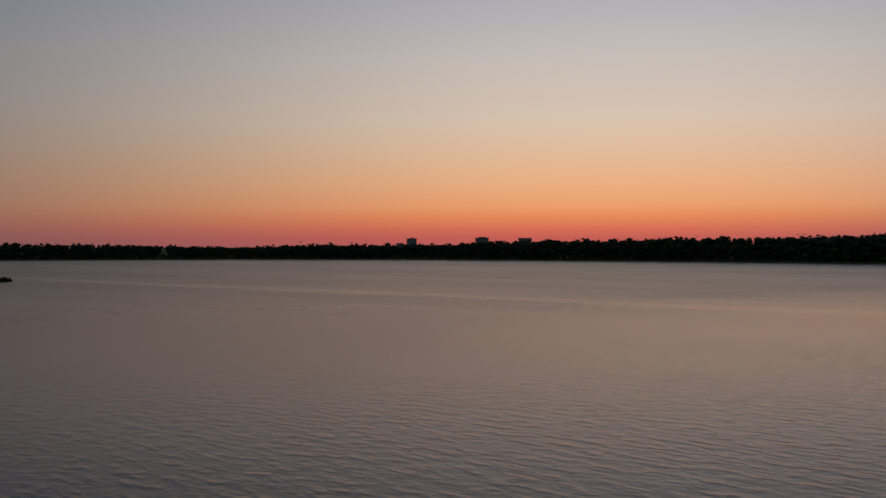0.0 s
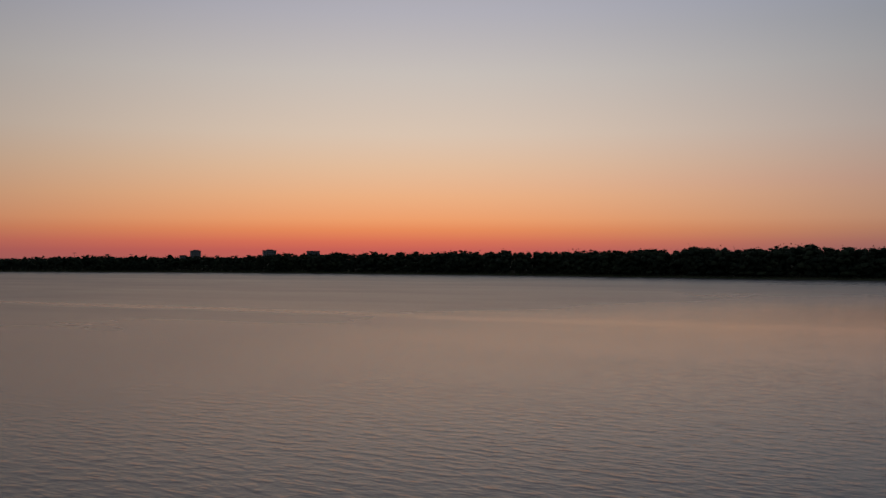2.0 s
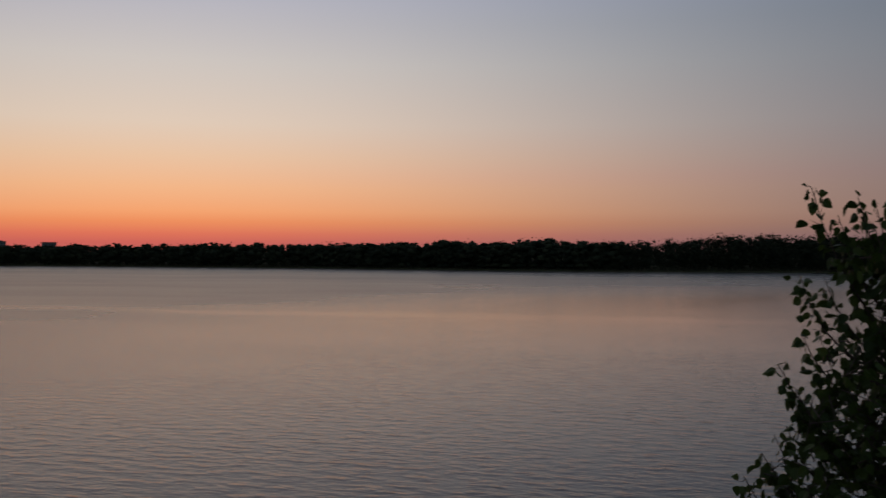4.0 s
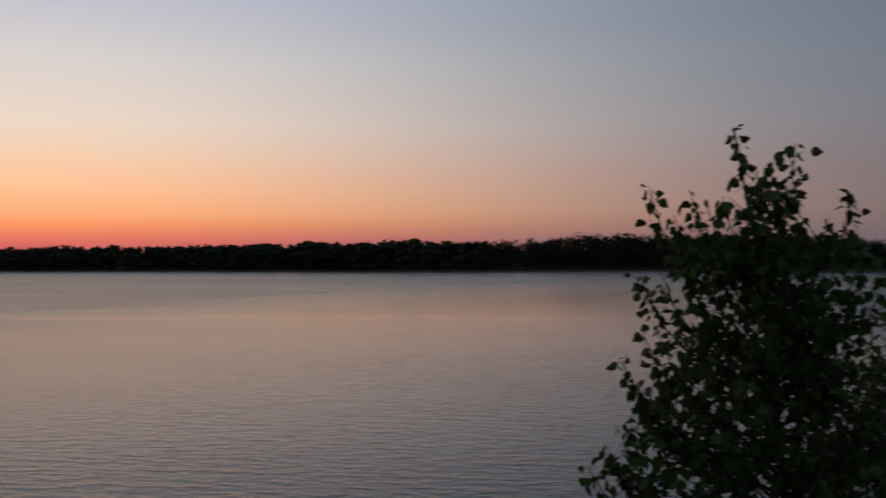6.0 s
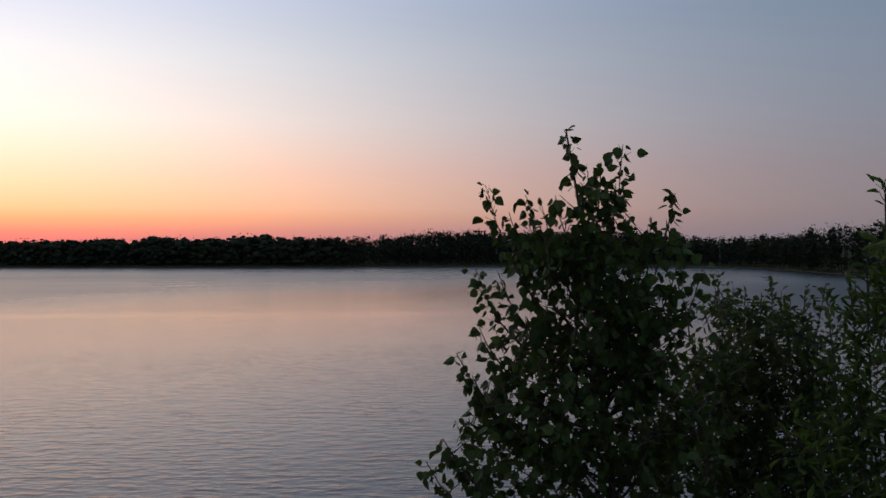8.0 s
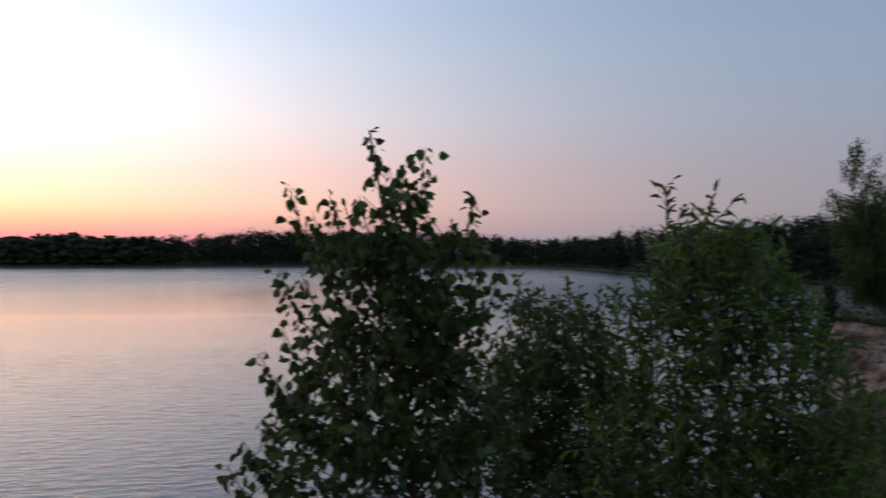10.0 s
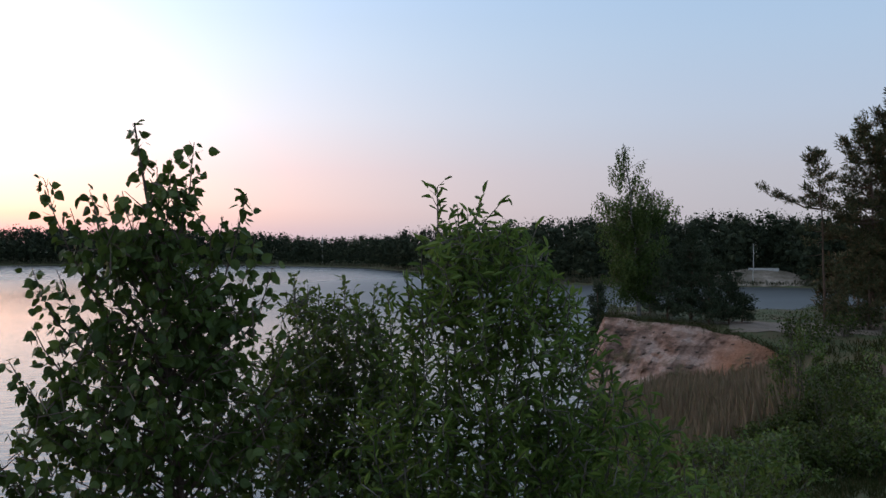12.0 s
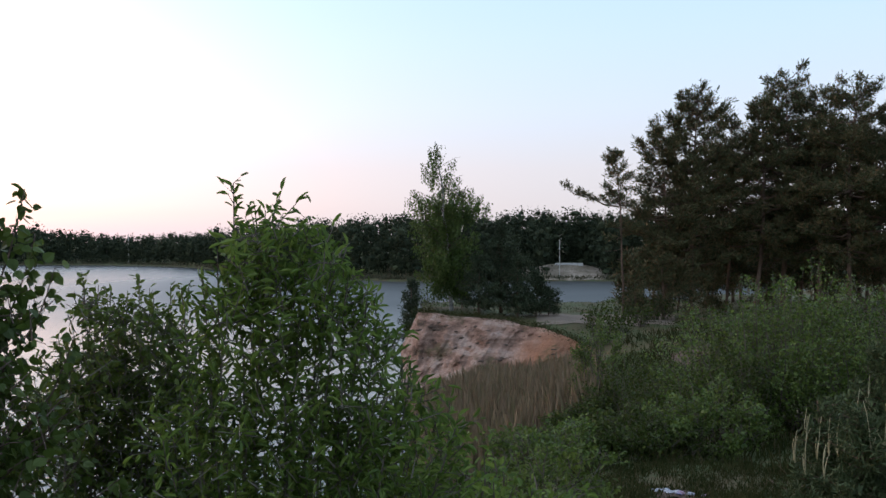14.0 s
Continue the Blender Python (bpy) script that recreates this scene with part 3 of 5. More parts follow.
def ground_patch(name, az0, az1, r0, r1, lift, mat, label, category, wob=0.25):
    s = Soup()
    n, m = 28, 14
    v = []
    for i in range(n):
        for j in range(m):
            a, r_ = az0 + (az1 - az0) * i / (n - 1), r0 + (r1 - r0) * j / (m - 1)
            e = noise.noise(Vector((a * 0.9, r_ * 0.4, 5))) * wob
            p = on_ground(a + e, r_ + e * 2)
            p.z += 0.12 * noise.noise(p * 0.5) * min(1, r_ / 6) + 0.04 * noise.noise(p * 2.3) + lift
            v.append(tuple(p))
    i, j = np.meshgrid(np.arange(n - 1), np.arange(m - 1), indexing="ij")
    p0 = i * m + j
    s.add(v, np.concatenate([np.stack([p0, p0 + m, p0 + m + 1], -1).reshape(-1, 3), np.stack([p0, p0 + m + 1, p0 + 1], -1).reshape(-1, 3)]))
    return tagged(part(name, s, mat, smooth=True), label, category, kind="structure")


ground_patch("dirt_track", -83.6, -91.5, 51.5, 57.5, 0.025, TRACK, "pale trodden dirt track on the bluff top", "track")
ground_patch("bare_soil", -89.0, -92.5, 26, 33, 0.07, TRACK, "patch of bare pinkish sand between the shrubs", "soil")
ground_patch("bare_soil", -91.3, -93.4, 34, 40, 0.07, SOIL, "patch of bare reddish soil between the shrubs", "soil")
ground_patch("bare_soil", -86.2, -88.6, 11.2, 13.6, 0.0, SOIL, "trodden reddish soil beside the litter", "soil")
ground_patch("bare_soil", -95.8, -98.6, 10.2, 13.6, 0.0, SOIL, "trodden reddish soil below the willow", "soil")
ground_patch("bare_soil", -89.9, -92.3, 11.1, 12.4, 0.02, SOIL, "trodden grey-brown earth under the litter", "soil")
bank = Soup()
NB, MB = 40, 10
bv = []
for i in range(NB):
    for j in range(MB):
        a, v = -82.6 - 5.4 * i / (NB - 1), j / (MB - 1)
        e = noise.noise(Vector((a * 1.7, v * 2, 8)))
        swell_ = math.sin(math.pi * i / (NB - 1)) ** 0.4
        bv.append(tuple(at(a, 187 + 13 * v + 1.5 * e, -0.1 + (3.2 * v ** 0.8 + 0.35 * e * v) * swell_)))
i, j = np.meshgrid(np.arange(NB - 1), np.arange(MB - 1), indexing="ij")
p0 = i * MB + j
bank.add(bv, np.concatenate([np.stack([p0, p0 + MB, p0 + MB + 1], -1).reshape(-1, 3), np.stack([p0, p0 + MB + 1, p0 + 1], -1).reshape(-1, 3)]))
tagged(part("beach", bank, BEACH, smooth=True), "pale sandy bank across the bay", "beach", kind="structure")


# ---- far woods ----
def wood_tree(soup, base, h, kind, n, size, wide):
    """A tree of the woods: a stem, a few uneven lobes of foliage and loose sprays round them."""
    b0 = np.array(tuple(base))
    if kind == "spruce":
        f = np.array([0.2, 0.36, 0.52, 0.67, 0.8, 0.91])
        c = np.stack([rng.normal(0, 0.01, 6), rng.normal(0, 0.01, 6), f], 1)
        rad = np.stack([0.15 * (1.06 - f)] * 2 + [np.full(6, 0.095)], 1) * rng.uniform(0.8, 1.2, (6, 1))
    elif kind == "pine":
        c = np.concatenate([rng.normal(0, 0.075, (6, 2)), np.linspace(0.52, 0.92, 6)[:, None]], 1)
        rad = np.array([0.11, 0.11, 0.11]) * rng.uniform(0.65, 1.15, (6, 1))
        c[-1, :2] *= 0.3
    else:
        c = unit_rows(rng.normal(0, 1, (7, 3))) * rng.uniform(0.3, 1.0, (7, 1)) * [0.17, 0.17, 0.33] + [0, 0, 0.52]
        c[0] = (0, 0, 0.78)
        rad = np.array([0.12, 0.12, 0.19]) * rng.uniform(0.7, 1.15, (7, 1))
    # low growth under the crown
    c = np.concatenate([c, [(rng.normal(0, 0.08), rng.normal(0, 0.08), 0.16)]])
    rad = np.concatenate([rad, [(0.16, 0.16, 0.15)]])
    c, rad = c * [wide, wide, 1], rad * [wide, wide, 1]
    m, solid = len(c), 0.58 if n < 60 else 0.34
    core = c[:, None] + ICO_V[None] * rad[:, None] * (solid + rng.normal(0, 0.1, (m, len(ICO_V), 1)))
    soup.add(core.reshape(-1, 3) * h + b0, (ICO_F[None] + (np.arange(m) * len(ICO_V))[:, None, None]).reshape(-1, 3))
    k = rng.integers(0, m, n)
    d = unit_rows(rng.normal(0, 1, (n, 3)))
    pos = (c[k] + np.clip(rng.normal(0, 0.62, (n, 3)), -1.0, 1.0) * rad[k]) * h + b0
    tip = d + rng.normal(0, 0.5, (n, 3)) + np.array([0, 0, -0.3 if kind == "spruce" else 0.15])
    leaves(soup, pos, tip, rng.normal(0, 1, (n, 3)), size * rng.uniform(0.5, 1.2, n), KITE * np.array([1.3, 1, 1]), KITE_F)
    soup.stick(b0, b0 + [0, 0, h * (0.99 if kind == "spruce" else 0.7)], h * 0.014, h * 0.004)


SKYLINE = ((180, 0.38), (24.7, 0.38), (16.8, 0.26), (12.1, 0.12), (7.8, 0.25), (2.8, 0.25), (-0.5, 0.27), (-3.9, 0.41), (-7.2, 0.42), (-13.7, 0.54), (-19, 0.53),
           (-25, 0.62), (-28, 0.75), (-31.5, 0.7), (-34, 0.9), (-34.6, 0.68), (-38.5, 0.7), (-42, 0.96), (-45, 1.18), (-48, 1.0), (-55, 0.95), (-57.5, 0.88), (-59.7, 0.52),
           (-62.4, 0.8), (-64.1, 0.62), (-64.9, 1.12), (-67.5, 1.2), (-73.5, 1.78), (-81.5, 1.88), (-83.4, 2.05), (-88, 1.95), (-96, 1.9), (-180, 1.9))


def far_woods(az0, az1, count, depth, n, size, wide, mixkinds, label):
    s = Soup()
    for k in range(count):
        az = rng.uniform(az0, az1)
        d0 = shore(az)
        r_ = d0 + 5 + depth * rng.uniform(0, 1) ** 1.5
        if -87.2 < az < -84.0:
            r_ = max(r_, 202.0 + rng.uniform(0, 8))
        z = float(ground_z(az, r_))
        top = EYE + r_ * math.tan(radians(float(table(SKYLINE, az))))
        h = (top - z) * ((rng.uniform(0.95, 1.06) if n < 60 else rng.uniform(0.84, 1.05)) + 0.07 * noise.noise(Vector((az * 0.9, 0, 4))))
        if rng.uniform() < 0.05:
            h *= 1.1
        front = r_ - d0 < 9
        if front:
            h *= rng.uniform(0.3, 0.95)
        kind = mixkinds[rng.integers(0, len(mixkinds))]
        if front and rng.uniform() < 0.6:
            kind = "broad"
        if kind == "spruce":
            h *= 0.93
        wood_tree(s, at(az, r_, z - 0.1), h, kind, n, size * max(0.5, h / 12), wide)
    tagged(part("far_woods", s, WOODS), label, "woods", kind="stuff")


far_woods(-38, 34, 1750, 34, 30, 0.7, 2.0, ("broad", "broad", "broad", "pine"), "dark silhouette of woods on the far shore")
far_woods(-65, -37, 700, 40, 120, 0.66, 1.65, ("spruce", "pine", "pine", "broad", "broad", "broad"), "dark mixed spruce woods across the lake")
far_woods(-102, -64, 560, 38, 360, 0.4, 1.5, ("spruce", "pine", "pine", "broad", "broad", "broad"), "dark green mixed woods behind the bay")

# low growth at the water's edge of the far shores
edge = Soup()
for k in range(3600):
    az = rng.uniform(-92, 30)
    d0 = shore(az)
    c = np.array(at(az, d0 + rng.uniform(0.5, 5), 0.3))
    n = 6
    leaves(edge, np.repeat(c[None], n, 0) + rng.normal(0, 0.4, (n, 3)) * [1, 1, 0.4], rng.normal(0, 0.4, (n, 3)) + [0, 0, 1.0], rng.normal(0, 1, (n, 3)), rng.uniform(0.3, 0.9, n), KITE * np.array([0.5, 1, 1]), KITE_F)
tagged(part("shore_reeds", edge, SEDGE), "narrow belt of dry reeds along the far shores", "reeds", kind="stuff")

islet = Soup()
for k in range(420):
    c = np.array(at(rng.uniform(24.35, 27), 233 + rng.normal(0, 2.0), 0.0))
    n = 5
    leaves(islet, np.repeat(c[None], n, 0) + rng.normal(0, 0.2, (n, 3)), rng.normal(0, 0.7, (n, 3)) + [0, 0, 0.6], rng.normal(0, 1, (n, 3)), rng.uniform(0.3, 0.9, n), KITE, KITE_F)
tagged(part("reed_islet", islet, WOODS), "low dark islet of reeds in the lake", "islet", kind="stuff")


# ---- distant town ----
def box(soup, lo, hi, m=None):
    x0, y0, z0 = lo
    x1, y1, z1 = hi
    v = np.array([(x0, y0, z0), (x1, y0, z0), (x1, y1, z0), (x0, y1, z0), (x0, y0, z1), (x1, y0, z1), (x1, y1, z1), (x0, y1, z1)], float)
    if m is not None:
        v = np.array([tuple(m @ Vector(p)) for p in v])
    q = [(0, 3, 2, 1), (4, 5, 6, 7), (0, 1, 5, 4), (1, 2, 6, 5), (2, 3, 7, 6), (3, 0, 4, 7)]
    soup.add(v, [t for a, b, c, d in q for t in ((a, b, c), (a, c, d))])


def build_pane(t, b):
    b.inputs["Base Color"].default_value = (0.03, 0.035, 0.04, 1)
    b.inputs["Roughness"].default_value = 0.15


PANE = material("dark_window_pane", build_pane)


def apartment_block(az, r, width, depth, top_el, label, lift_house=True):
    z0 = float(ground_z(az, r)) - 0.2
    z1 = EYE + r * math.tan(radians(top_el))
    b = thing("apartment_block", at(az, r, z0), label, "building", "distant apartment blocks")
    m = Matrix.Translation(at(az, r, 0)) @ pose(0, 0, 0, 0, 0, az + 8)
    w = Soup()
    box(w, (-width / 2, 0, z0), (width / 2, depth, z1 - 2.2), m)
    part("wall", w, FACADE, b)
    roof = Soup()
    box(roof, (-width / 2 - 0.5, -0.5, z1 - 2.2), (width / 2 + 0.5, depth + 0.5, z1 - 1.2), m)
    part("roof", roof, ROOFING, b)
    if lift_house:
        lh = Soup()
        box(lh, (-width * 0.22, depth * 0.3, z1 - 1.2), (width * 0.3, depth * 0.7, z1), m)
        part("roof_house", lh, FACADE, b)
    pane = Soup()
    box(pane, (-0.8, -0.12, 0), (0.8, 0.06, 1.5))
    me = pane.mesh("window", PANE)
    rows_n, cols = int((z1 - z0 - 4) / 3.0), max(3, int(width / 3.2))
    for i in range(cols):
        for j in range(rows_n):
            o = new("window", me)
            o.parent = b
            o.matrix_basis = Matrix.Translation(-b.matrix_basis.translation) @ m @ Matrix.Translation((-width / 2 + (i + 0.5) * width / cols, 0, z1 - 5.0 - j * 3.0))
    return b


apartment_block(1.83, 1500, 14.0, 14, 0.6, "tall grey apartment tower above the far woods")
apartment_block(-2.36, 1480, 19.0, 12, 0.63, "broad grey apartment tower above the far woods")
apartment_block(-4.91, 1400, 17.5, 12, 0.6, "low wide apartment block behind the far woods", False)
apartment_block(2.55, 1550, 9.0, 10, 0.33, "small grey house block among the far trees", False)


def mast(az, r, el, arm):
    z0, z1 = float(ground_z(az, r)), EYE + r * math.tan(radians(el))
    o = thing("lamp_mast", at(az, r, z0), "thin grey steel mast above the far trees", "mast", "far masts")
    s = Soup()
    tube(s, [at(az, r, z0 - 0.1), at(az, r, z1)], 0.2, 0.14, 6)
    part("pole", s, METAL, o)
    s = Soup()
    m = Matrix.Translation(at(az, r, z1)) @ pose(0, 0, 0, 0, 0, az)
    box(s, (-arm, -0.2, -0.2), (arm, 0.2, 0.25), m)
    part("crossbar", s, METAL, o)


for a, e in ((8.4, 0.4), (6.7, 0.33), (5.4, 0.32), (0.62, 0.27)):
    mast(a, 950, e, 1.6)


# ---- shapes of trees at middle distance ----
def tuft(soup, pos, n, size, up=0.4, way=(0, 0, 0)):
    """A brush of needles that leans the given way."""
    soup.tufts.append((*pos, way[0], way[1], way[2] + up, size, n))


def pine(az, r, top_el, crown_from, width, label, lean=0.0, limbs=34, stout=1.0):
    """A Scots pine: limbs in rough whorls, each a flat pad of branchlets with brushes of needles that turn up."""
    base = on_ground(az, r)
    base.z -= 0.1
    h = EYE + r * math.tan(radians(top_el)) - base.z
    o = thing("pine_tree", base, label, "pine tree", "pine grove")
    side = at(az - 90, 1, 0)
    wood, twigs, green = Soup(), Soup(), Soup()
    top = base + Vector((0, 0, h)) + side * lean
    path = curve(base, top, tuple(side * rng.uniform(-0.3, 0.3)), 12, 0.04)
    tube(wood, path, h * 0.0105 * stout, 0.022, 8)
    part("trunk", wood, PINE_BARK, o, "orange-brown flaky trunk", True)
    steps = np.linspace(0, 1, 12)

    def stem(f):
        return np.array([np.interp(f, steps, path[:, c]) for c in range(3)])

    whorls = max(6, int(limbs / 2.2))
    for w in range(whorls):
        f0 = crown_from + (0.985 - crown_from) * (w + rng.uniform(0.1, 0.9)) / whorls
        g = (f0 - crown_from) / (1 - crown_from)
        shape = (0.7 + 0.95 * g) if g < 0.35 else (1.14 * (1 - g) ** 0.55 + 0.12)
        turn = rng.uniform(0, 2 * np.pi)
        count = int(rng.integers(3, 5))
        for k in range(count):
            a = turn + 2 * np.pi * k / count + rng.normal(0, 0.35)
            start = stem(min(0.985, f0 + rng.normal(0, 0.02)))
            ln = width * shape * rng.uniform(0.3, 1.15)
            out, across = np.array([math.cos(a), math.sin(a), 0]), np.array([-math.sin(a), math.cos(a), 0])
            tip = start + (out + [0, 0, -0.1 + 0.8 * g + rng.normal(0, 0.2)]) * ln
            lp = curve(start, tip, (0, 0, -0.09 * ln), 6, 0.05)
            limb = Soup()
            tube(limb, lp, 0.025 + 0.016 * ln, 0.01, 4)
            part("limb", limb, PINE_BARK, o)
            for q in range(int(4 + ln * 4.0)):
                u = rng.uniform(0.2, 1.0) ** 0.75
                p = np.array([np.interp(u, np.linspace(0, 1, 6), lp[:, c]) for c in range(3)])
                d = out * rng.uniform(0.4, 1.1) + across * rng.normal(0, 0.75) + [0, 0, 0.22 + 0.35 * g + rng.normal(0, 0.1)]
                d /= np.linalg.norm(d)
                bl = min(1.1, 0.22 + 0.42 * ln * (1.15 - u)) * rng.uniform(0.5, 1.15)
                twigs.stick(p, p + d * bl, 0.011, 0.005)
                for e in np.linspace(0.3, 1.0, max(2, int(bl / 0.16))):
                    tuft(green, p + d * bl * e + rng.normal(0, 0.07, 3), 8 if r < 62 else 5, 0.27 if r < 62 else 0.34, 0.5, d * 0.9)
    for q in range(7):
        d = np.array([rng.normal(0, 0.35), rng.normal(0, 0.35), 1.0])
        p = np.array(tuple(top)) - [0, 0, rng.uniform(0.1, 0.9)]
        for e in (0.15, 0.3, 0.45):
            tuft(green, p + d * e, 8, 0.19, 0.6, d)
    # dead snags under the crown
    for k in range(6):
        start = stem(max(0.12, crown_from * rng.uniform(0.4, 1.0)))
        a = rng.uniform(0, 2 * np.pi)
        snag = Soup()
        tube(snag, curve(start, start + np.array([math.cos(a), math.sin(a), rng.uniform(-0.2, 0.2)]) * rng.uniform(0.4, 1.4), (0, 0, -0.05), 4), 0.02, 0.006, 3)
        part("snag", snag, PINE_BARK, o, "dead snag")
    tagged(part("branchwork", twigs, PINE_BARK, o), kind="stuff")
    tagged(part("crown", green, NEEDLE, o), kind="stuff")
    return o


def young_conifer(az, r, top_el, width, label, needle=None, full=26, brush=0.2):
    """Dense to the ground, in rough whorls."""
    base = on_ground(az, r)
    base.z -= 0.05
    h = EYE + r * math.tan(radians(top_el)) - base.z
    o = thing("young_pine", base, label, "young pine", "young pines on the bluff")
    wood, green = Soup(), Soup()
    top = base + Vector((rng.normal(0, 0.1), rng.normal(0, 0.1), h))
    tube(wood, curve(base, top, (0, 0, 0), 6), 0.02 * h, 0.01, 6)
    for k in range(int(full * h)):
        f = rng.uniform(0.03, 0.97)
        a = rng.uniform(0, 2 * np.pi)
        ln = width * 0.5 * (math.sqrt(max(0.02, 1 - f)) * (0.75 + 0.25 * math.sin(f * 22))) * rng.uniform(0.5, 1.15)
        start = np.array(tuple(base)) + [0, 0, f * h]
        tip = start + np.array([math.cos(a), math.sin(a), 0.35]) * ln
        wood.stick(start, tip, 0.012, 0.004)
        for q in range(int(3 + ln * 1.0 / brush)):
            u = rng.uniform(0.35, 1.05)
            tuft(green, start + (tip - start) * u + rng.normal(0, brush * 0.45, 3), 10, brush, 0.6)
    part("trunk", wood, PINE_BARK, o)
    tagged(part("crown", green, needle or DARK_NEEDLE, o), kind="stuff")
    return o


def bushy(name, az, r, top_el, width, label, category, leaf, size, stems, mat, group="", form=KITE, faces=KITE_F, twig=0.5, step=0.16, gap=0.09, base_drop=0.1, squat=1.0, sprays=0):
    """A many-stemmed shrub."""
    base = on_ground(az, r)
    base.z -= base_drop
    h = EYE + r * math.tan(radians(top_el)) - base.z
    o = thing(name, base, label, category, group)
    wood, L = Soup(), []
    for k in range(stems):
        a = rng.uniform(0, 2 * np.pi)
        out = width * 0.5 * math.sqrt(rng.uniform(0, 1))
        f = 1 - 0.42 * (out / (width * 0.5)) ** 2 * squat
        tip = np.array(tuple(base)) + [math.cos(a) * out, math.sin(a) * out, h * f * rng.uniform(0.8, 1.0)]
        foot = np.array(tuple(base)) + [math.cos(a) * out * 0.25, math.sin(a) * out * 0.25, 0]
        path = curve(foot, tip, (math.cos(a) * out * 0.15, math.sin(a) * out * 0.15, 0.05), 7, 0.04)
        leafy_shoot(wood, L, path, 0.008 + 0.006 * h, 0.004, twig, step, gap, size, 0.3, 0.18 if sprays < 260 else 0.5)
    # rounded masses of foliage on the outside of the shrub, with hollows between
    lumps = []
    for k in range(int(10 + width * width * 5)):
        a, rho = rng.uniform(0, 2 * np.pi), rng.uniform(0, 1) ** 0.4
        lumps.append((a, rho, h * (1 - 0.42 * rho ** 2 * squat) * rng.uniform(0.25, 0.97)))
    for k in range(sprays):
        a, rho, z = lumps[rng.integers(0, len(lumps))]
        q = unit_rows(rng.normal(0, 1, (1, 3)) + [[0, 0, 0.5]])[0] * 0.06 * (width + 1.5) * rng.uniform(0.5, 1.0)
        c = np.array(tuple(base)) + [math.cos(a) * rho * width * 0.5, math.sin(a) * rho * width * 0.5, z] + q
        d = unit_rows(np.array([[math.cos(a) * rho, math.sin(a) * rho, 0.7] + rng.normal(0, 0.35, 3)]))[0]
        ln = twig * rng.uniform(0.5, 1.0)
        if k % 2:
            wood.stick(c - d * ln * 0.6, c + d * ln * 0.4, 0.005, 0.002)
        for u in np.linspace(-0.5, 0.4, max(3, int(ln / gap))):
            L.append((c + d * ln * u, d))
    tagged(part("branchwork", wood, mat, o), kind="stuff")
    crown_parts(o, set_leaves(L, size, 0.25, 0.01), leaf, form, faces)
    return o


# ---- birch on the bluff ----
def bluff_birch():
    az, r = -78.6, 56.0
    base = on_ground(az, r)
    base.z -= 0.1
    o = thing("birch_tree", base, "tall slender birch with weeping twigs on the bluff", "birch tree")
    top = sight(-77.65, 6.1, r)
    wood, L = Soup(), []
    side = at(az - 90, 1, 0)
    path = curve(base, top, tuple(side * 0.1), 12, 0.05)
    tube(wood, path, 0.13, 0.015, 8)
    part("trunk", wood, BIRCH_BARK, o, "grey-white birch trunk", True)
    br, s = Soup(), Soup()
    h = top.z - base.z
    fork = curve(path[4], sight(-79.3, 3.3, r), tuple(side * 0.25), 12, 0.05)
    tube(br, fork, 0.06, 0.012, 6)
    main_path = path
    for k in range(255):
        path = main_path if k < 200 else fork
        f = rng.uniform(0.1, 0.99) if k < 200 else rng.uniform(0.35, 0.99)
        if f > 0.6 and rng.uniform() > 0.62:
            continue
        start = np.array([np.interp(f, np.linspace(0, 1, 12), path[:, c]) for c in range(3)])
        a = rng.uniform(0, 2 * np.pi)
        ln = (2.3 if f < 0.6 else 2.9 * (1 - f) ** 0.5) * rng.uniform(0.2, 1.05)
        tip = start + np.array([math.cos(a), math.sin(a), 0.55]) * ln
        tube(br, curve(start, tip, (0, 0, 0.1 * ln), 5, 0.03), 0.02, 0.006, 3)
        for q in range(int((11 if f < 0.62 else 5) * ln) + (2 if f < 0.62 else 1)):
            u = rng.uniform(0.25, 1.0)
            c = start + (tip - start) * u
            m = int(rng.uniform(5, 11))
            drop = np.linspace(0, rng.uniform(0.3, 0.9), m)
            pts = c + np.stack([rng.normal(0, 0.05, m), rng.normal(0, 0.05, m), -drop], 1) + rng.normal(0, 0.12, 3) * [1, 1, 0]
            leaves(s, pts, rng.normal(0, 0.4, (m, 3)) + [0, 0, -1], rng.normal(0, 1, (m, 3)), rng.uniform(0.09, 0.15, m), KITE * np.array([1.1, 1, 1]), KITE_F)
    tagged(part("branchwork", br, TWIG_BARK, o), kind="stuff")
    tagged(part("crown", s, BIRCH_LEAF, o), kind="stuff")


bluff_birch()
for a, r_, e, w, lab in ((-80.2, 54.5, -0.6, 3.4, "broad dark young pine on the bluff"), (-81.5, 56, 1.5, 3.6, "tall dark young pine on the bluff"),
                         (-82.5, 54.5, -0.7, 3.2, "bushy dark young pine on the bluff"), (-83.6, 55.5, -1.5, 2.4, "low dark young pine on the bluff"),
                         (-84.3, 56, -2.5, 2.0, "small dark young pine on the bluff edge"), (-79.2, 57.5, -1.4, 2.6, "dark young pine beside the birch"),
                         (-76.3, 55.0, -2.0, 2.2, "sparse young pine at the bluff's tip")):
    young_conifer(a, r_, e, w, lab)
bushy("shrub", -77.3, 56, -2.2, 2.6, "light green shrub at the bluff's tip", "shrub", BUSH_LEAF, 0.13, 14, BARK, "bluff shrubs", gap=0.14, step=0.25)

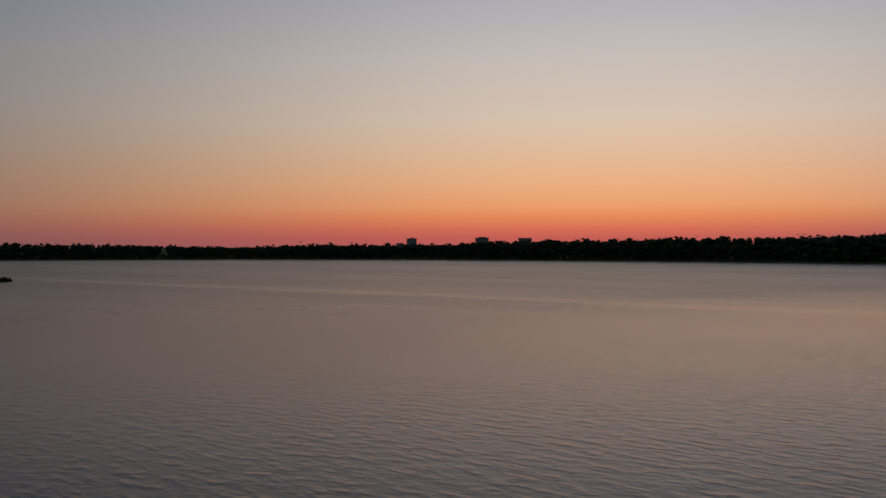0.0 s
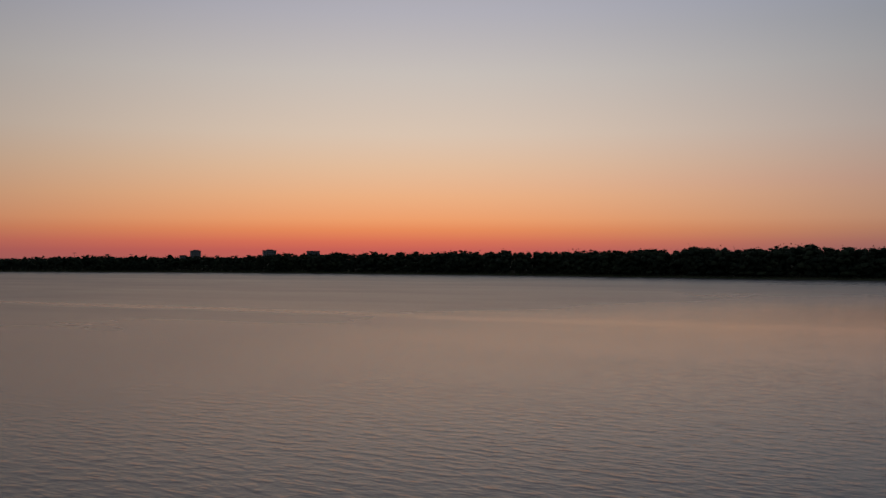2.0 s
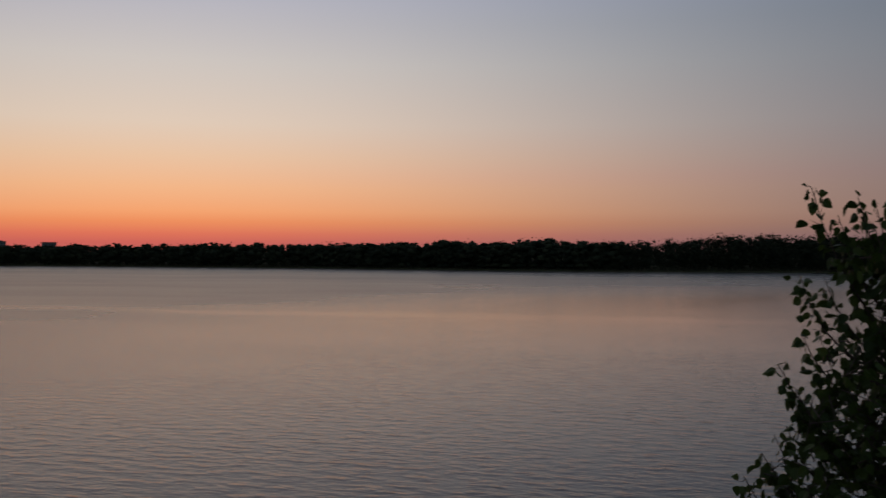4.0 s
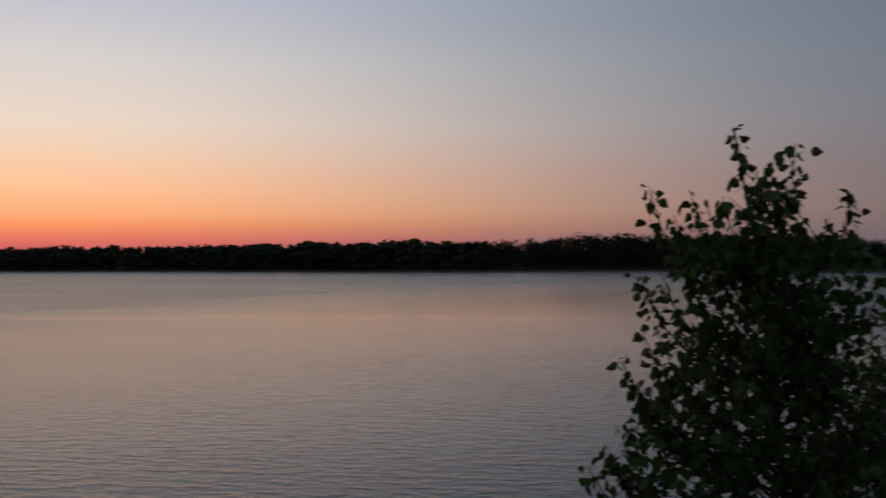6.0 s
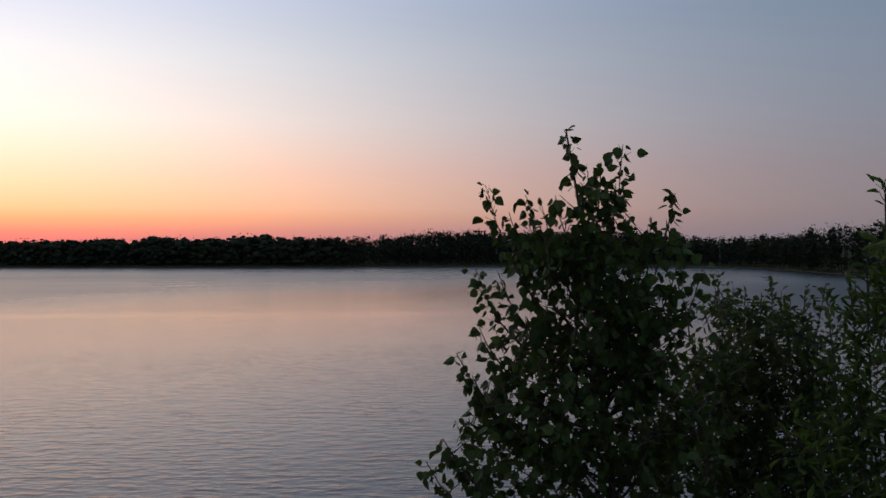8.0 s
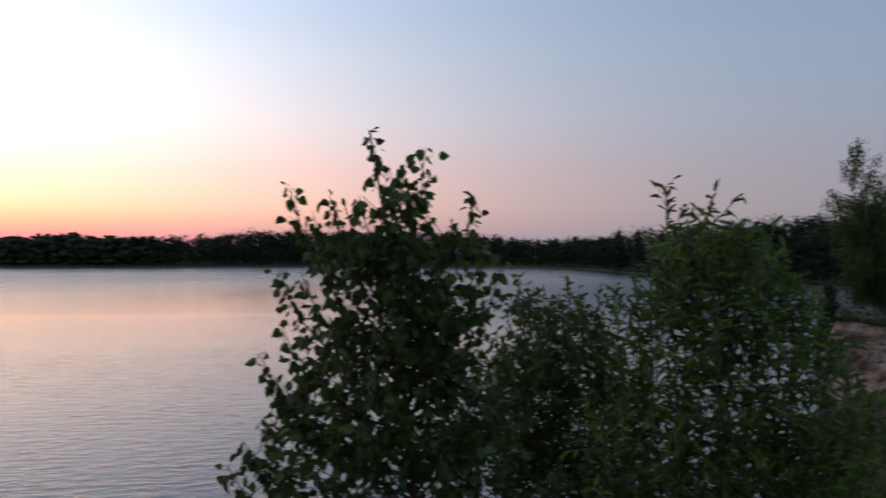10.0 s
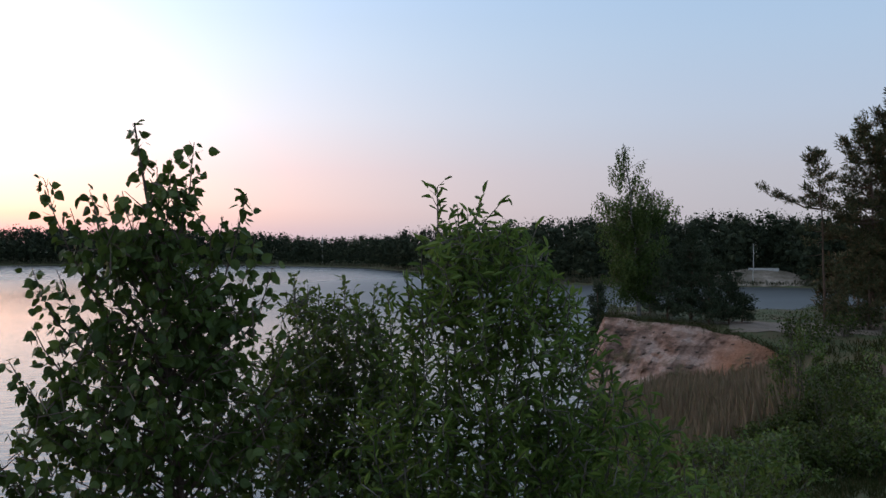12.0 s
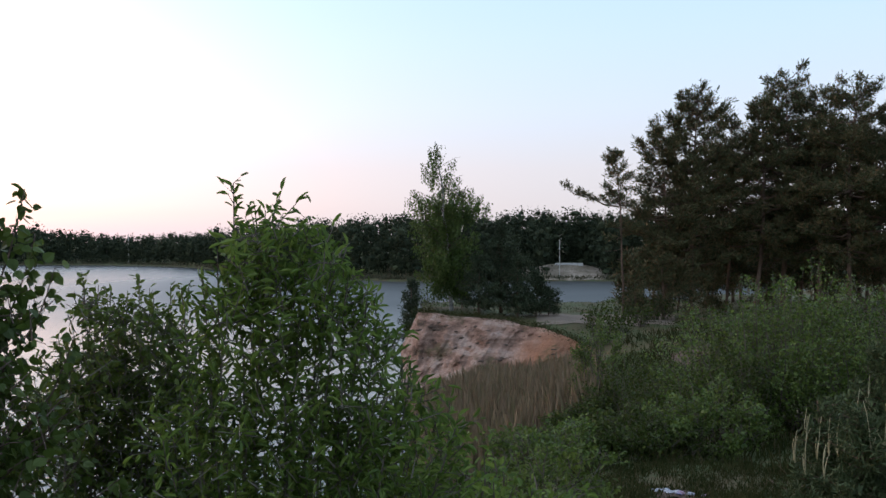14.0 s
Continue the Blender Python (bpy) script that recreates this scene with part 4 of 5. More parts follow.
# ---- pine grove ----
rng = np.random.default_rng(21)
pine(-88.6, 55, 5.2, 0.52, 1.0, "slender pine with one long side limb", -0.4, 18, 0.7)
GROVE = ((-90.9, 56, 7.0, 0.14, 2.3, 54, 0.9), (-92.5, 57, 8.7, 0.18, 2.8, 68, 1.0), (-94.4, 61, 6.6, 0.3, 2.3, 38, 0.8), (-95.9, 58, 8.0, 0.26, 2.8, 52, 1.1), (-97.4, 60, 9.2, 0.28, 2.9, 56, 1.1),
         (-99.3, 59, 8.3, 0.26, 2.9, 52, 1.0), (-100.9, 57, 8.6, 0.26, 3.0, 52, 1.1), (-102.9, 58, 6.6, 0.25, 3.0, 46, 1.0), (-105.5, 57, 6.4, 0.25, 3.0, 42, 1.0), (-95.2, 67, 6.0, 0.2, 3.0, 40, 0.9),
         (-98.4, 67, 6.8, 0.18, 3.2, 44, 0.9), (-101.7, 66, 6.6, 0.18, 3.2, 44, 0.9), (-93.3, 66, 5.6, 0.18, 2.8, 40, 0.8), (-91.7, 63, 4.0, 0.12, 2.6, 38, 0.7), (-104.2, 66, 5.9, 0.18, 3.2, 40, 0.9))
for a, r_, e, c, w, n, st in GROVE:
    pine(a, r_, e, c, w, "tall Scots pine with an orange trunk and a dark crown", rng.uniform(-0.5, 0.5), n, st)
for a, r_, e, w in ((-89.4, 53.5, -0.7, 2.4), (-90.9, 54.5, 0.5, 2.8), (-92.4, 55, -0.4, 2.4), (-93.6, 60, -0.6, 2.6), (-96.6, 64, 0.0, 3.0), (-99.8, 63, -0.3, 3.0), (-102.5, 61, 0.2, 3.2)):
    young_conifer(a, r_, e, w, "young pine under the grove", NEEDLE, 18)
for a, r_, e, w in ((-90.4, 72, 0.9, 4.2), (-92.6, 74, 1.4, 4.4), (-94.8, 73, 1.6, 4.4), (-97.0, 75, 2.6, 4.8), (-99.2, 74, 3.0, 4.8), (-101.4, 75, 3.2, 4.8), (-103.6, 73, 3.0, 4.8), (-105.4, 70, 2.6, 4.6), (-89.0, 62, -0.6, 3.0)):
    young_conifer(a, r_, e, w, "dark young pine behind the grove", NEEDLE, 8, 0.42)
# long side limb of the slender pine
limb_tree = [o for o in scene.objects if o.name.startswith("pine_tree")][0]
ls, lg = Soup(), Soup()
l0, l1 = sight(-88.4, 2.2, 55), sight(-85.5, 3.2, 54.6)
tube(ls, curve(l0, l1, (0, 0, -0.15), 8, 0.05), 0.06, 0.015, 5)
for q in range(26):
    u = rng.uniform(0.25, 1.0)
    p = np.array(l0) + (np.array(l1) - np.array(l0)) * u
    d = unit_rows(np.array([np.array(l1 - l0) / 5.0 + rng.normal(0, 0.4, 3) + [0, 0, 0.35]]))[0]
    ls.stick(p, p + d * 0.5, 0.012, 0.005)
    for e in (0.2, 0.35, 0.5):
        tuft(lg, p + d * e + rng.normal(0, 0.05, 3), 8, 0.2, 0.5, d)
part("side_limb", ls, PINE_BARK, limb_tree)
tagged(part("side_crown", lg, NEEDLE, limb_tree), kind="stuff")


# ---- bare trunks and the wall on the far beach ----
def bare_trunk(az, r, el0, el1, rad, label):
    a, b = sight(az, el0, r), sight(az, el1, r)
    a.z = float(ground_z(az, r)) - 0.1
    o = Soup()
    tube(o, curve(a, b, (0.1, 0, 0), 8, 0.05), rad, rad * 0.5, 7)
    for k in range(4):
        p = a.lerp(b, rng.uniform(0.5, 0.95))
        tube(o, [p, p + Vector(rng.normal(0, 0.6, 3)) + Vector((0, 0, 0.4))], rad * 0.3, rad * 0.1, 4)
    t_ = thing("bare_trunk", a, label, "dead tree")
    part("trunk", o, PALE_WOOD, t_)


bare_trunk(-85.0, 190, -1.2, 0.3, 0.1, "pale bare tree trunk above the beach")
bare_trunk(-60.0, 360, -0.9, 0.62, 0.25, "pale bare tree trunk in the far woods")
wall = Soup()
for k in range(5):
    m = Matrix.Translation(sight(-84.9 - 0.33 * k, -1.16, 199)) @ pose(0, 0, 0, 0, 0, -86)
    box(wall, (-0.55, -0.15, -0.7), (0.55, 0.15, 0.3), m)
wall_thing = thing("concrete_wall", at(-85.6, 199, 2.7), "low pale concrete wall on the far beach", "wall")
part("slabs", wall, CONCRETE, wall_thing)

# ---- shrubs on the slope ----
rng = np.random.default_rng(22)
WILLOW_AT = ((-96.0, 19.0, -1.5, 3.8, 46, "large leafy green willow shrub on the slope"), (-99.0, 19.5, -1.2, 3.8, 44, "large dense willow shrub on the slope"),
             (-101.6, 19.0, -2.0, 3.0, 34, "leafy willow shrub beside young pines"), (-94.0, 17.5, -5.6, 1.9, 22, "low willow shrub with bare lower stems"),
             (-91.6, 19.0, -7.0, 1.9, 18, "small green shrub on the slope"), (-88.9, 21.0, -7.0, 1.9, 18, "small green shrub on the slope"),
             (-87.2, 26.0, -3.9, 1.6, 18, "upright light green shrub beside the bluff"), (-86.6, 20.0, -9.2, 1.7, 16, "low green shrub above the reeds"),
             (-89.8, 15.5, -9.2, 1.8, 16, "low green shrub at the foot of the slope"), (-84.4, 14.5, -10.2, 1.8, 18, "yellow-green shrub near the path"),
             (-92.8, 16.0, -7.4, 1.9, 18, "yellow-green shrub on the slope"), (-90.3, 24.0, -6.6, 2.0, 18, "rounded green shrub on the slope"),
             (-93.6, 24.0, -6.7, 2.2, 18, "green shrub below the pine grove"), (-85.2, 17.5, -10.2, 1.4, 12, "low yellow-green shrub above the reeds"),
             (-99.0, 26.0, -2.6, 3.6, 26, "dark shrub behind the willows"), (-103.6, 21, -3.0, 3.2, 26, "leafy green shrub at the slope's edge"))
for a, r_, e, w, n, lab in WILLOW_AT:
    bushy("willow_shrub", a, r_, e, w, lab, "shrub", SALLOW_LEAF if w > 2.9 and r_ < 20 or "yellow-green" in lab or "light green" in lab else SHRUB_LEAF, 0.066, n, BARK, "shrubs on the slope", twig=0.34, step=0.15, gap=0.04, sprays=int(300 + 300 * w))

# shrubs under the pines
for a, r_, e, w in ((-87.4, 47, -3.4, 1.8), (-88.6, 49, -3.7, 1.6), (-89.6, 51, -3.4, 2.0), (-92.6, 48, -4.0, 2.2), (-94.5, 48, -3.2, 3.0), (-94.8, 41, -4.4, 2.6), (-88.2, 53, -3.0, 2.2), (-90.6, 54, -2.9, 2.4), (-86.9, 51, -3.3, 1.5)):
    bushy("undergrowth_shrub", a, r_, e, w, "green shrub at the edge of the pine grove", "shrub", SHRUB_LEAF, 0.16, 16, BARK, "shrubs by the grove", twig=0.5, step=0.22, gap=0.13)


# ---- young pines with pale candles ----
def candle_pine(az, r, top_el, width, label, candles):
    o = young_conifer(az, r, top_el, width, label, YOUNG_NEEDLE, 60, 0.085)
    o.name = "candle_pine"
    base = o.matrix_basis.translation
    h = EYE + r * math.tan(radians(top_el)) - base.z
    for k in range(candles):
        a, rad = rng.uniform(0, 2 * np.pi), width * 0.42 * math.sqrt(rng.uniform(0, 1))
        f = 0.98 - 0.5 * rad / (width * 0.42)
        foot = base + Vector((math.cos(a) * rad, math.sin(a) * rad, h * f * rng.uniform(0.8, 1)))
        # a long middle shoot with shorter ones round it
        for q in range(4):
            s = Soup()
            ln = rng.uniform(0.28, 0.46) if q == 0 else rng.uniform(0.1, 0.26)
            tip = foot + Vector((rng.normal(0, 0.02) if q == 0 else rng.normal(0, 0.04), rng.normal(0, 0.03), ln))
            tube(s, curve(foot, tip, (math.cos(a) * 0.02, math.sin(a) * 0.02, 0), 5, 0.004), 0.0055, 0.003, 5)
            part("candle", s, CANDLE, o, "pale upright spring shoot")


candle_pine(-101.7, 11.5, -5.3, 1.1, "young pine with pale upright spring shoots", 6)
candle_pine(-99.0, 10.8, -8.2, 1.0, "young pine with pale upright spring shoots", 7)
candle_pine(-100.5, 10.0, -8.6, 1.1, "low young pine with pale spring shoots", 7)
candle_pine(-103.2, 10.2, -9.0, 1.5, "dense young pine beside the path", 5)

# ---- grasses ----
reeds = Soup()
for k in range(2300):
    az, r_ = rng.uniform(-87.0, -76.6), rng.uniform(25, 39)
    c = np.array(on_ground(az, r_))
    n = 7
    leaves(reeds, np.repeat(c[None], n, 0) + rng.normal(0, 0.15, (n, 3)) * [1, 1, 0], rng.normal(0, 0.13, (n, 3)) + [0, 0, 1], rng.normal(0, 1, (n, 3)), rng.uniform(0.6, 1.5, n), KITE * np.array([0.055, 1, 1]), KITE_F)
for k in range(900):
    az, r_ = rng.uniform(-86.4, -76.8), rng.uniform(39, 44.5)
    c = np.array(on_ground(az, r_))
    n = 7
    leaves(reeds, np.repeat(c[None], n, 0) + rng.normal(0, 0.2, (n, 3)) * [1, 1, 0], rng.normal(0, 0.2, (n, 3)) + [0, 0, 1], rng.normal(0, 1, (n, 3)), rng.uniform(0.4, 1.15, n), KITE * np.array([0.06, 1, 1]), KITE_F)
tagged(part("dry_reeds", reeds, REED), "tall tan dry reeds and grass below the bluff", "reeds", kind="stuff")

grass = Soup()
for k in range(7000):
    az, r_ = rng.uniform(-108, -74), 7 + 41 * rng.uniform(0, 1) ** 1.3
    if az > -88 and r_ > 37 or -93.4 < az < -91.2 and 33.5 < r_ < 40.5 or noise.noise(Vector((az * 0.35, r_ * 0.35, 2))) < -0.3 or (-88.6 < az < -86.2 and 10.6 < r_ < 13.4 or -98.8 < az < -95.6 and 9.6 < r_ < 13.6 or -92.2 < az < -90.0 and 10.6 < r_ < 12.3):
        continue
    c = np.array(on_ground(az, r_))
    n, low = 8, 0.4 if -97 < az < -88 and r_ < 14.5 else 1.0
    leaves(grass, np.repeat(c[None], n, 0) + rng.normal(0, 0.12, (n, 3)) * [1, 1, 0], rng.normal(0, 0.4, (n, 3)) + [0, 0, 1], rng.normal(0, 1, (n, 3)), rng.uniform(0.08, 0.26, n) * low * (0.7 + 0.035 * r_), KITE * np.array([0.09, 1, 1]), KITE_F)
for k in range(5000):
    az, r_ = rng.uniform(-106, -76), rng.uniform(44, 75)
    z = float(ground_z(az, r_))
    if z < 2.2 or (-88.5 < az < -83.2 and 50.8 < r_ < 58.5):
        continue
    n = 5
    c = np.array(at(az, r_, z))
    leaves(grass, np.repeat(c[None], n, 0) + rng.normal(0, 0.2, (n, 3)) * [1, 1, 0], rng.normal(0, 0.5, (n, 3)) + [0, 0, 1], rng.normal(0, 1, (n, 3)), rng.uniform(0.06, 0.15, n), KITE * np.array([0.3, 1, 1]), KITE_F)
# short turf on the level ground below the shrubs
for k in range(1500):
    az, r_ = rng.uniform(-98, -86), rng.uniform(10.4, 14.8)
    if -92.2 < az < -90.0 and 10.8 < r_ < 12.3 or noise.noise(Vector((az * 0.5, r_ * 0.8, 7))) < -0.25:
        continue
    p = on_ground(az, r_)
    n = 9
    leaves(grass, np.repeat(np.array(p + Vector((0, 0, 0.12 * noise.noise(p * 0.5))))[None], n, 0) + rng.normal(0, 0.06, (n, 3)) * [1, 1, 0], rng.normal(0, 0.6, (n, 3)) + [0, 0, 1], rng.normal(0, 1, (n, 3)), rng.uniform(0.05, 0.12, n), KITE * np.array([0.2, 1, 1]), KITE_F)
tagged(part("grass", grass, GRASS), "short green and dry grass on the bank", "grass", kind="stuff")


# ---- litter ----
def litter_piece(az, r, size, mat, label):
    bm = bmesh.new()
    bmesh.ops.create_icosphere(bm, subdivisions=2, radius=size)
    for v in bm.verts:
        v.co *= 0.6 + 0.7 * abs(noise.noise(v.co * (3.0 / size) + Vector((az * 9, r, 0))))
        v.co.z *= 0.45
    me = bpy.data.meshes.new("crumpled_wrapper")
    bm.to_mesh(me)
    bm.free()
    me.materials.append(mat)
    o = new("crumpled_wrapper", me)
    p = on_ground(az, r)
    o.matrix_basis = Matrix.Translation((p.x, p.y, p.z + 0.12 * noise.noise(p * 0.5) + 0.03 + size * 0.2)) @ pose(0, 0, 0, 0, 0, az * 37)
    tagged(o, label, "litter", "litter on the grass")


LITTER = ((PAPER, "crumpled white plastic on the grass"), (CARD, "crumpled coloured wrapper on the grass"), (PAPER, "small scrap of white paper"), (CARD, "flattened coloured carton on the grass"))
for k in range(17):
    m, lab = LITTER[k % 4]
    a, r_, s = -90.9 + rng.normal(0, 0.65), 11.8 + rng.normal(0, 0.17), rng.uniform(0.035, 0.08)
    litter_piece(a, r_, s, m, lab)


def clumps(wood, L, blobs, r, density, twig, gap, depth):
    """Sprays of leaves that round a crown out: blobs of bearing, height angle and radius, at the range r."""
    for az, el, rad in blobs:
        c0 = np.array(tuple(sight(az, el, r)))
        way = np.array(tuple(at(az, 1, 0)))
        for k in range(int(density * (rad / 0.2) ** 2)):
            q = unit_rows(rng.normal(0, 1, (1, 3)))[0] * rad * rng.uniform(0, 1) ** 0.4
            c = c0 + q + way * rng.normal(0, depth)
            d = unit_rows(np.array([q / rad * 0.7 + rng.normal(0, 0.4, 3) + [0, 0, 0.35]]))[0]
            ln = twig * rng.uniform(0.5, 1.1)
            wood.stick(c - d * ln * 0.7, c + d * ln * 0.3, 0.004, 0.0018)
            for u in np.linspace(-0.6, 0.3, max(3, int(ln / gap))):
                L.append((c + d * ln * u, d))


# ---- foreground birch ----
def foreground_birch():
    base = on_ground(-53.2, 5.0)
    base.z -= 0.1
    o = thing("young_birch", base, "young birch with hanging leaves on the bank's edge", "birch tree")
    wood, twigs, L = Soup(), Soup(), []
    key = [tuple(base), (4.02, 2.98, 5.0), (4.0, 3.0, 5.82), (3.97, 3.04, 6.3), (3.95, 3.06, 6.78), (3.92, 3.11, 7.09), (3.87, 3.17, 7.56)]
    zs = [k[2] for k in key]
    zz = np.linspace(zs[0], zs[-1], 24)
    path = np.stack([np.interp(zz, zs, [k[c] for k in key]) for c in range(3)], 1)
    tube(wood, path, 0.032, 0.004, 7)
    part("trunk", wood, TWIG_BARK, o, smooth=True)

    def stem(z):
        return np.array([np.interp(z, zs, [k[c] for k in key]) for c in range(3)])

    # main shoots that stand out of the crown: tip, and the height where each leaves the stem
    for tip, z0 in (((4.03, 2.96, 7.48), 6.75), ((3.62, 3.45, 7.29), 6.35), ((3.75, 3.31, 7.24), 6.55), ((3.84, 3.21, 7.25), 6.7), ((4.17, 2.77, 7.25), 6.4), ((4.25, 2.68, 6.9), 6.2), ((3.65, 3.41, 6.9), 6.3),
                    ((3.59, 3.48, 6.64), 6.1), ((3.57, 3.5, 6.4), 5.8), ((3.47, 3.6, 6.1), 5.5), ((3.42, 3.66, 5.99), 5.3), ((4.28, 2.6, 6.6), 5.9),
                    ((3.97, 3.04, 7.4), 6.9), ((3.92, 3.08, 7.36), 6.85), ((4.0, 2.98, 7.3), 6.8), ((3.69, 3.37, 7.17), 6.5), ((3.8, 3.26, 7.2), 6.6), ((4.1, 2.85, 7.14), 6.5), ((3.6, 3.5, 6.9), 6.2), ((3.52, 3.55, 6.5), 5.9),
                    ((4.2, 2.74, 7.05), 6.3)):
        a = stem(z0)
        out = np.array(tip) - a
        p = curve(a, tip, (out[0] * 0.12, out[1] * 0.12, -0.04), 8, 0.008)
        leafy_shoot(twigs, L, p, 0.008, 0.0022, 0.14, 0.036, 0.032, 0.055, 0.8, 0.2, 4, o, TWIG_BARK)
    leafy_shoot(twigs, L, path[-9:], 0.006, 0.002, 0.14, 0.034, 0.032, 0.055, 0.8, 0.05)
    for k in range(160):
        z1 = 4.3 + 2.75 * rng.uniform(0, 1) ** 0.85
        rad = np.interp(z1, [4.3, 5.2, 6.0, 6.5, 6.9, 7.1], [1.0, 0.98, 0.72, 0.5, 0.36, 0.2]) * rng.uniform(0.45, 1.0)
        a = rng.uniform(0, 2 * np.pi)
        s0 = stem(max(zs[0] + 0.4, z1 - rad * rng.uniform(0.6, 1.1)))
        c = stem(z1)
        tip = np.array([c[0] + math.cos(a) * rad, c[1] + math.sin(a) * rad, z1])
        p = curve(s0, tip, (0, 0, 0.05), 7, 0.012)
        leafy_shoot(twigs, L, p, 0.007, 0.0022, 0.2, 0.06, 0.038, 0.055, 0.8, 0.25, 4, o, TWIG_BARK)
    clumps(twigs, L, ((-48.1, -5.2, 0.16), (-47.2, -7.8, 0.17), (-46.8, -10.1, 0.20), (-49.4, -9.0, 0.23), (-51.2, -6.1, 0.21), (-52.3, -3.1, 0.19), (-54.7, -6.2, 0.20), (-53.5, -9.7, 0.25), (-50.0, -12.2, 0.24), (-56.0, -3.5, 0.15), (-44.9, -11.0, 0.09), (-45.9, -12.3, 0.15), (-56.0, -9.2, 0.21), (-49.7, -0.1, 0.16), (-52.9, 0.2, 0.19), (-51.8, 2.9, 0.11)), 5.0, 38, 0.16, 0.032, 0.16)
    tagged(part("branchwork", twigs, TWIG_BARK, o), kind="stuff")
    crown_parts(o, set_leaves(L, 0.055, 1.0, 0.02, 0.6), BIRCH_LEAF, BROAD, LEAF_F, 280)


rng = np.random.default_rng(23)
foreground_birch()


# ---- foreground willow ----
def foreground_willow():
    base = on_ground(-67.0, 5.3)
    base.z -= 0.15
    o = thing("willow_bush", base, "bright green many-stemmed willow on the bank", "willow")
    twigs, L = Soup(), []
    b0 = np.array(tuple(base))
    tips = [(4.77, 2.06, 7.3), (4.83, 1.92, 7.17), (4.9, 1.74, 7.13), (4.94, 1.61, 7.0), (4.74, 2.13, 6.98), (4.72, 2.2, 6.85), (4.99, 1.45, 6.73), (5.02, 1.35, 6.53), (5.05, 1.24, 6.39), (4.7, 2.3, 6.8),
            (5.0, 1.55, 6.85), (4.95, 1.8, 7.02), (4.86, 1.98, 7.02), (5.06, 1.7, 6.95)]
    for k in range(34):
        a, rad = rng.uniform(0, 2 * np.pi), math.sqrt(rng.uniform(0, 1))
        z = np.interp(rad, [0, 0.5, 1], [7.0, 6.55, 5.75]) * 1.0 - rng.uniform(0, 0.75)
        tips.append((4.95 + math.cos(a) * rad * 0.85, 1.68 + math.sin(a) * rad * 0.95, z))
    for q, tip in enumerate(tips):
        foot = b0 + np.append(rng.normal(0, 0.12, 2), 0)
        out = np.array(tip) - foot
        p = curve(foot, tip, (out[0] * 0.1, out[1] * 0.1, 0.0), 9, 0.015)
        leafy_shoot(twigs, L, p, 0.012, 0.0028, 0.24, 0.055, 0.024, 0.08, 0.3, 0.3, 4, o, BARK)
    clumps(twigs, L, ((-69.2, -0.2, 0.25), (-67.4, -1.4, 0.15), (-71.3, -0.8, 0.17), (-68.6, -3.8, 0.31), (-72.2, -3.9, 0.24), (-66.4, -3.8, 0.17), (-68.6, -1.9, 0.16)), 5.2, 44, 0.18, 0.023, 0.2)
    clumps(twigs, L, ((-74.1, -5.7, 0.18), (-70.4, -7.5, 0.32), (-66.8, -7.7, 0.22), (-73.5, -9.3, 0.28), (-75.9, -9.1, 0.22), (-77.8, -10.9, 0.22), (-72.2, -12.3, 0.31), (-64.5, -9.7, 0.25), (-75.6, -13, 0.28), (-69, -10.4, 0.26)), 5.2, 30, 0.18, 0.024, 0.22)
    tagged(part("branchwork", twigs, BARK, o, "thin grey twigs"), kind="stuff")
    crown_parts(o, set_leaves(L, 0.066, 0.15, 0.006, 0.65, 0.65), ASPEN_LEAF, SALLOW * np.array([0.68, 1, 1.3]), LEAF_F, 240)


rng = np.random.default_rng(24)
foreground_willow()


def filler(name, az, r, top_el, width, stems, size, leaf, form, label, squat=1.0, twig=0.34):
    bushy(name, az, r, top_el, width, label, "bush", leaf, size, stems, BARK, "bushes on the bank's edge", form, SIX_F, twig, 0.075, 0.04, 0.1, squat, int(stems * 7))


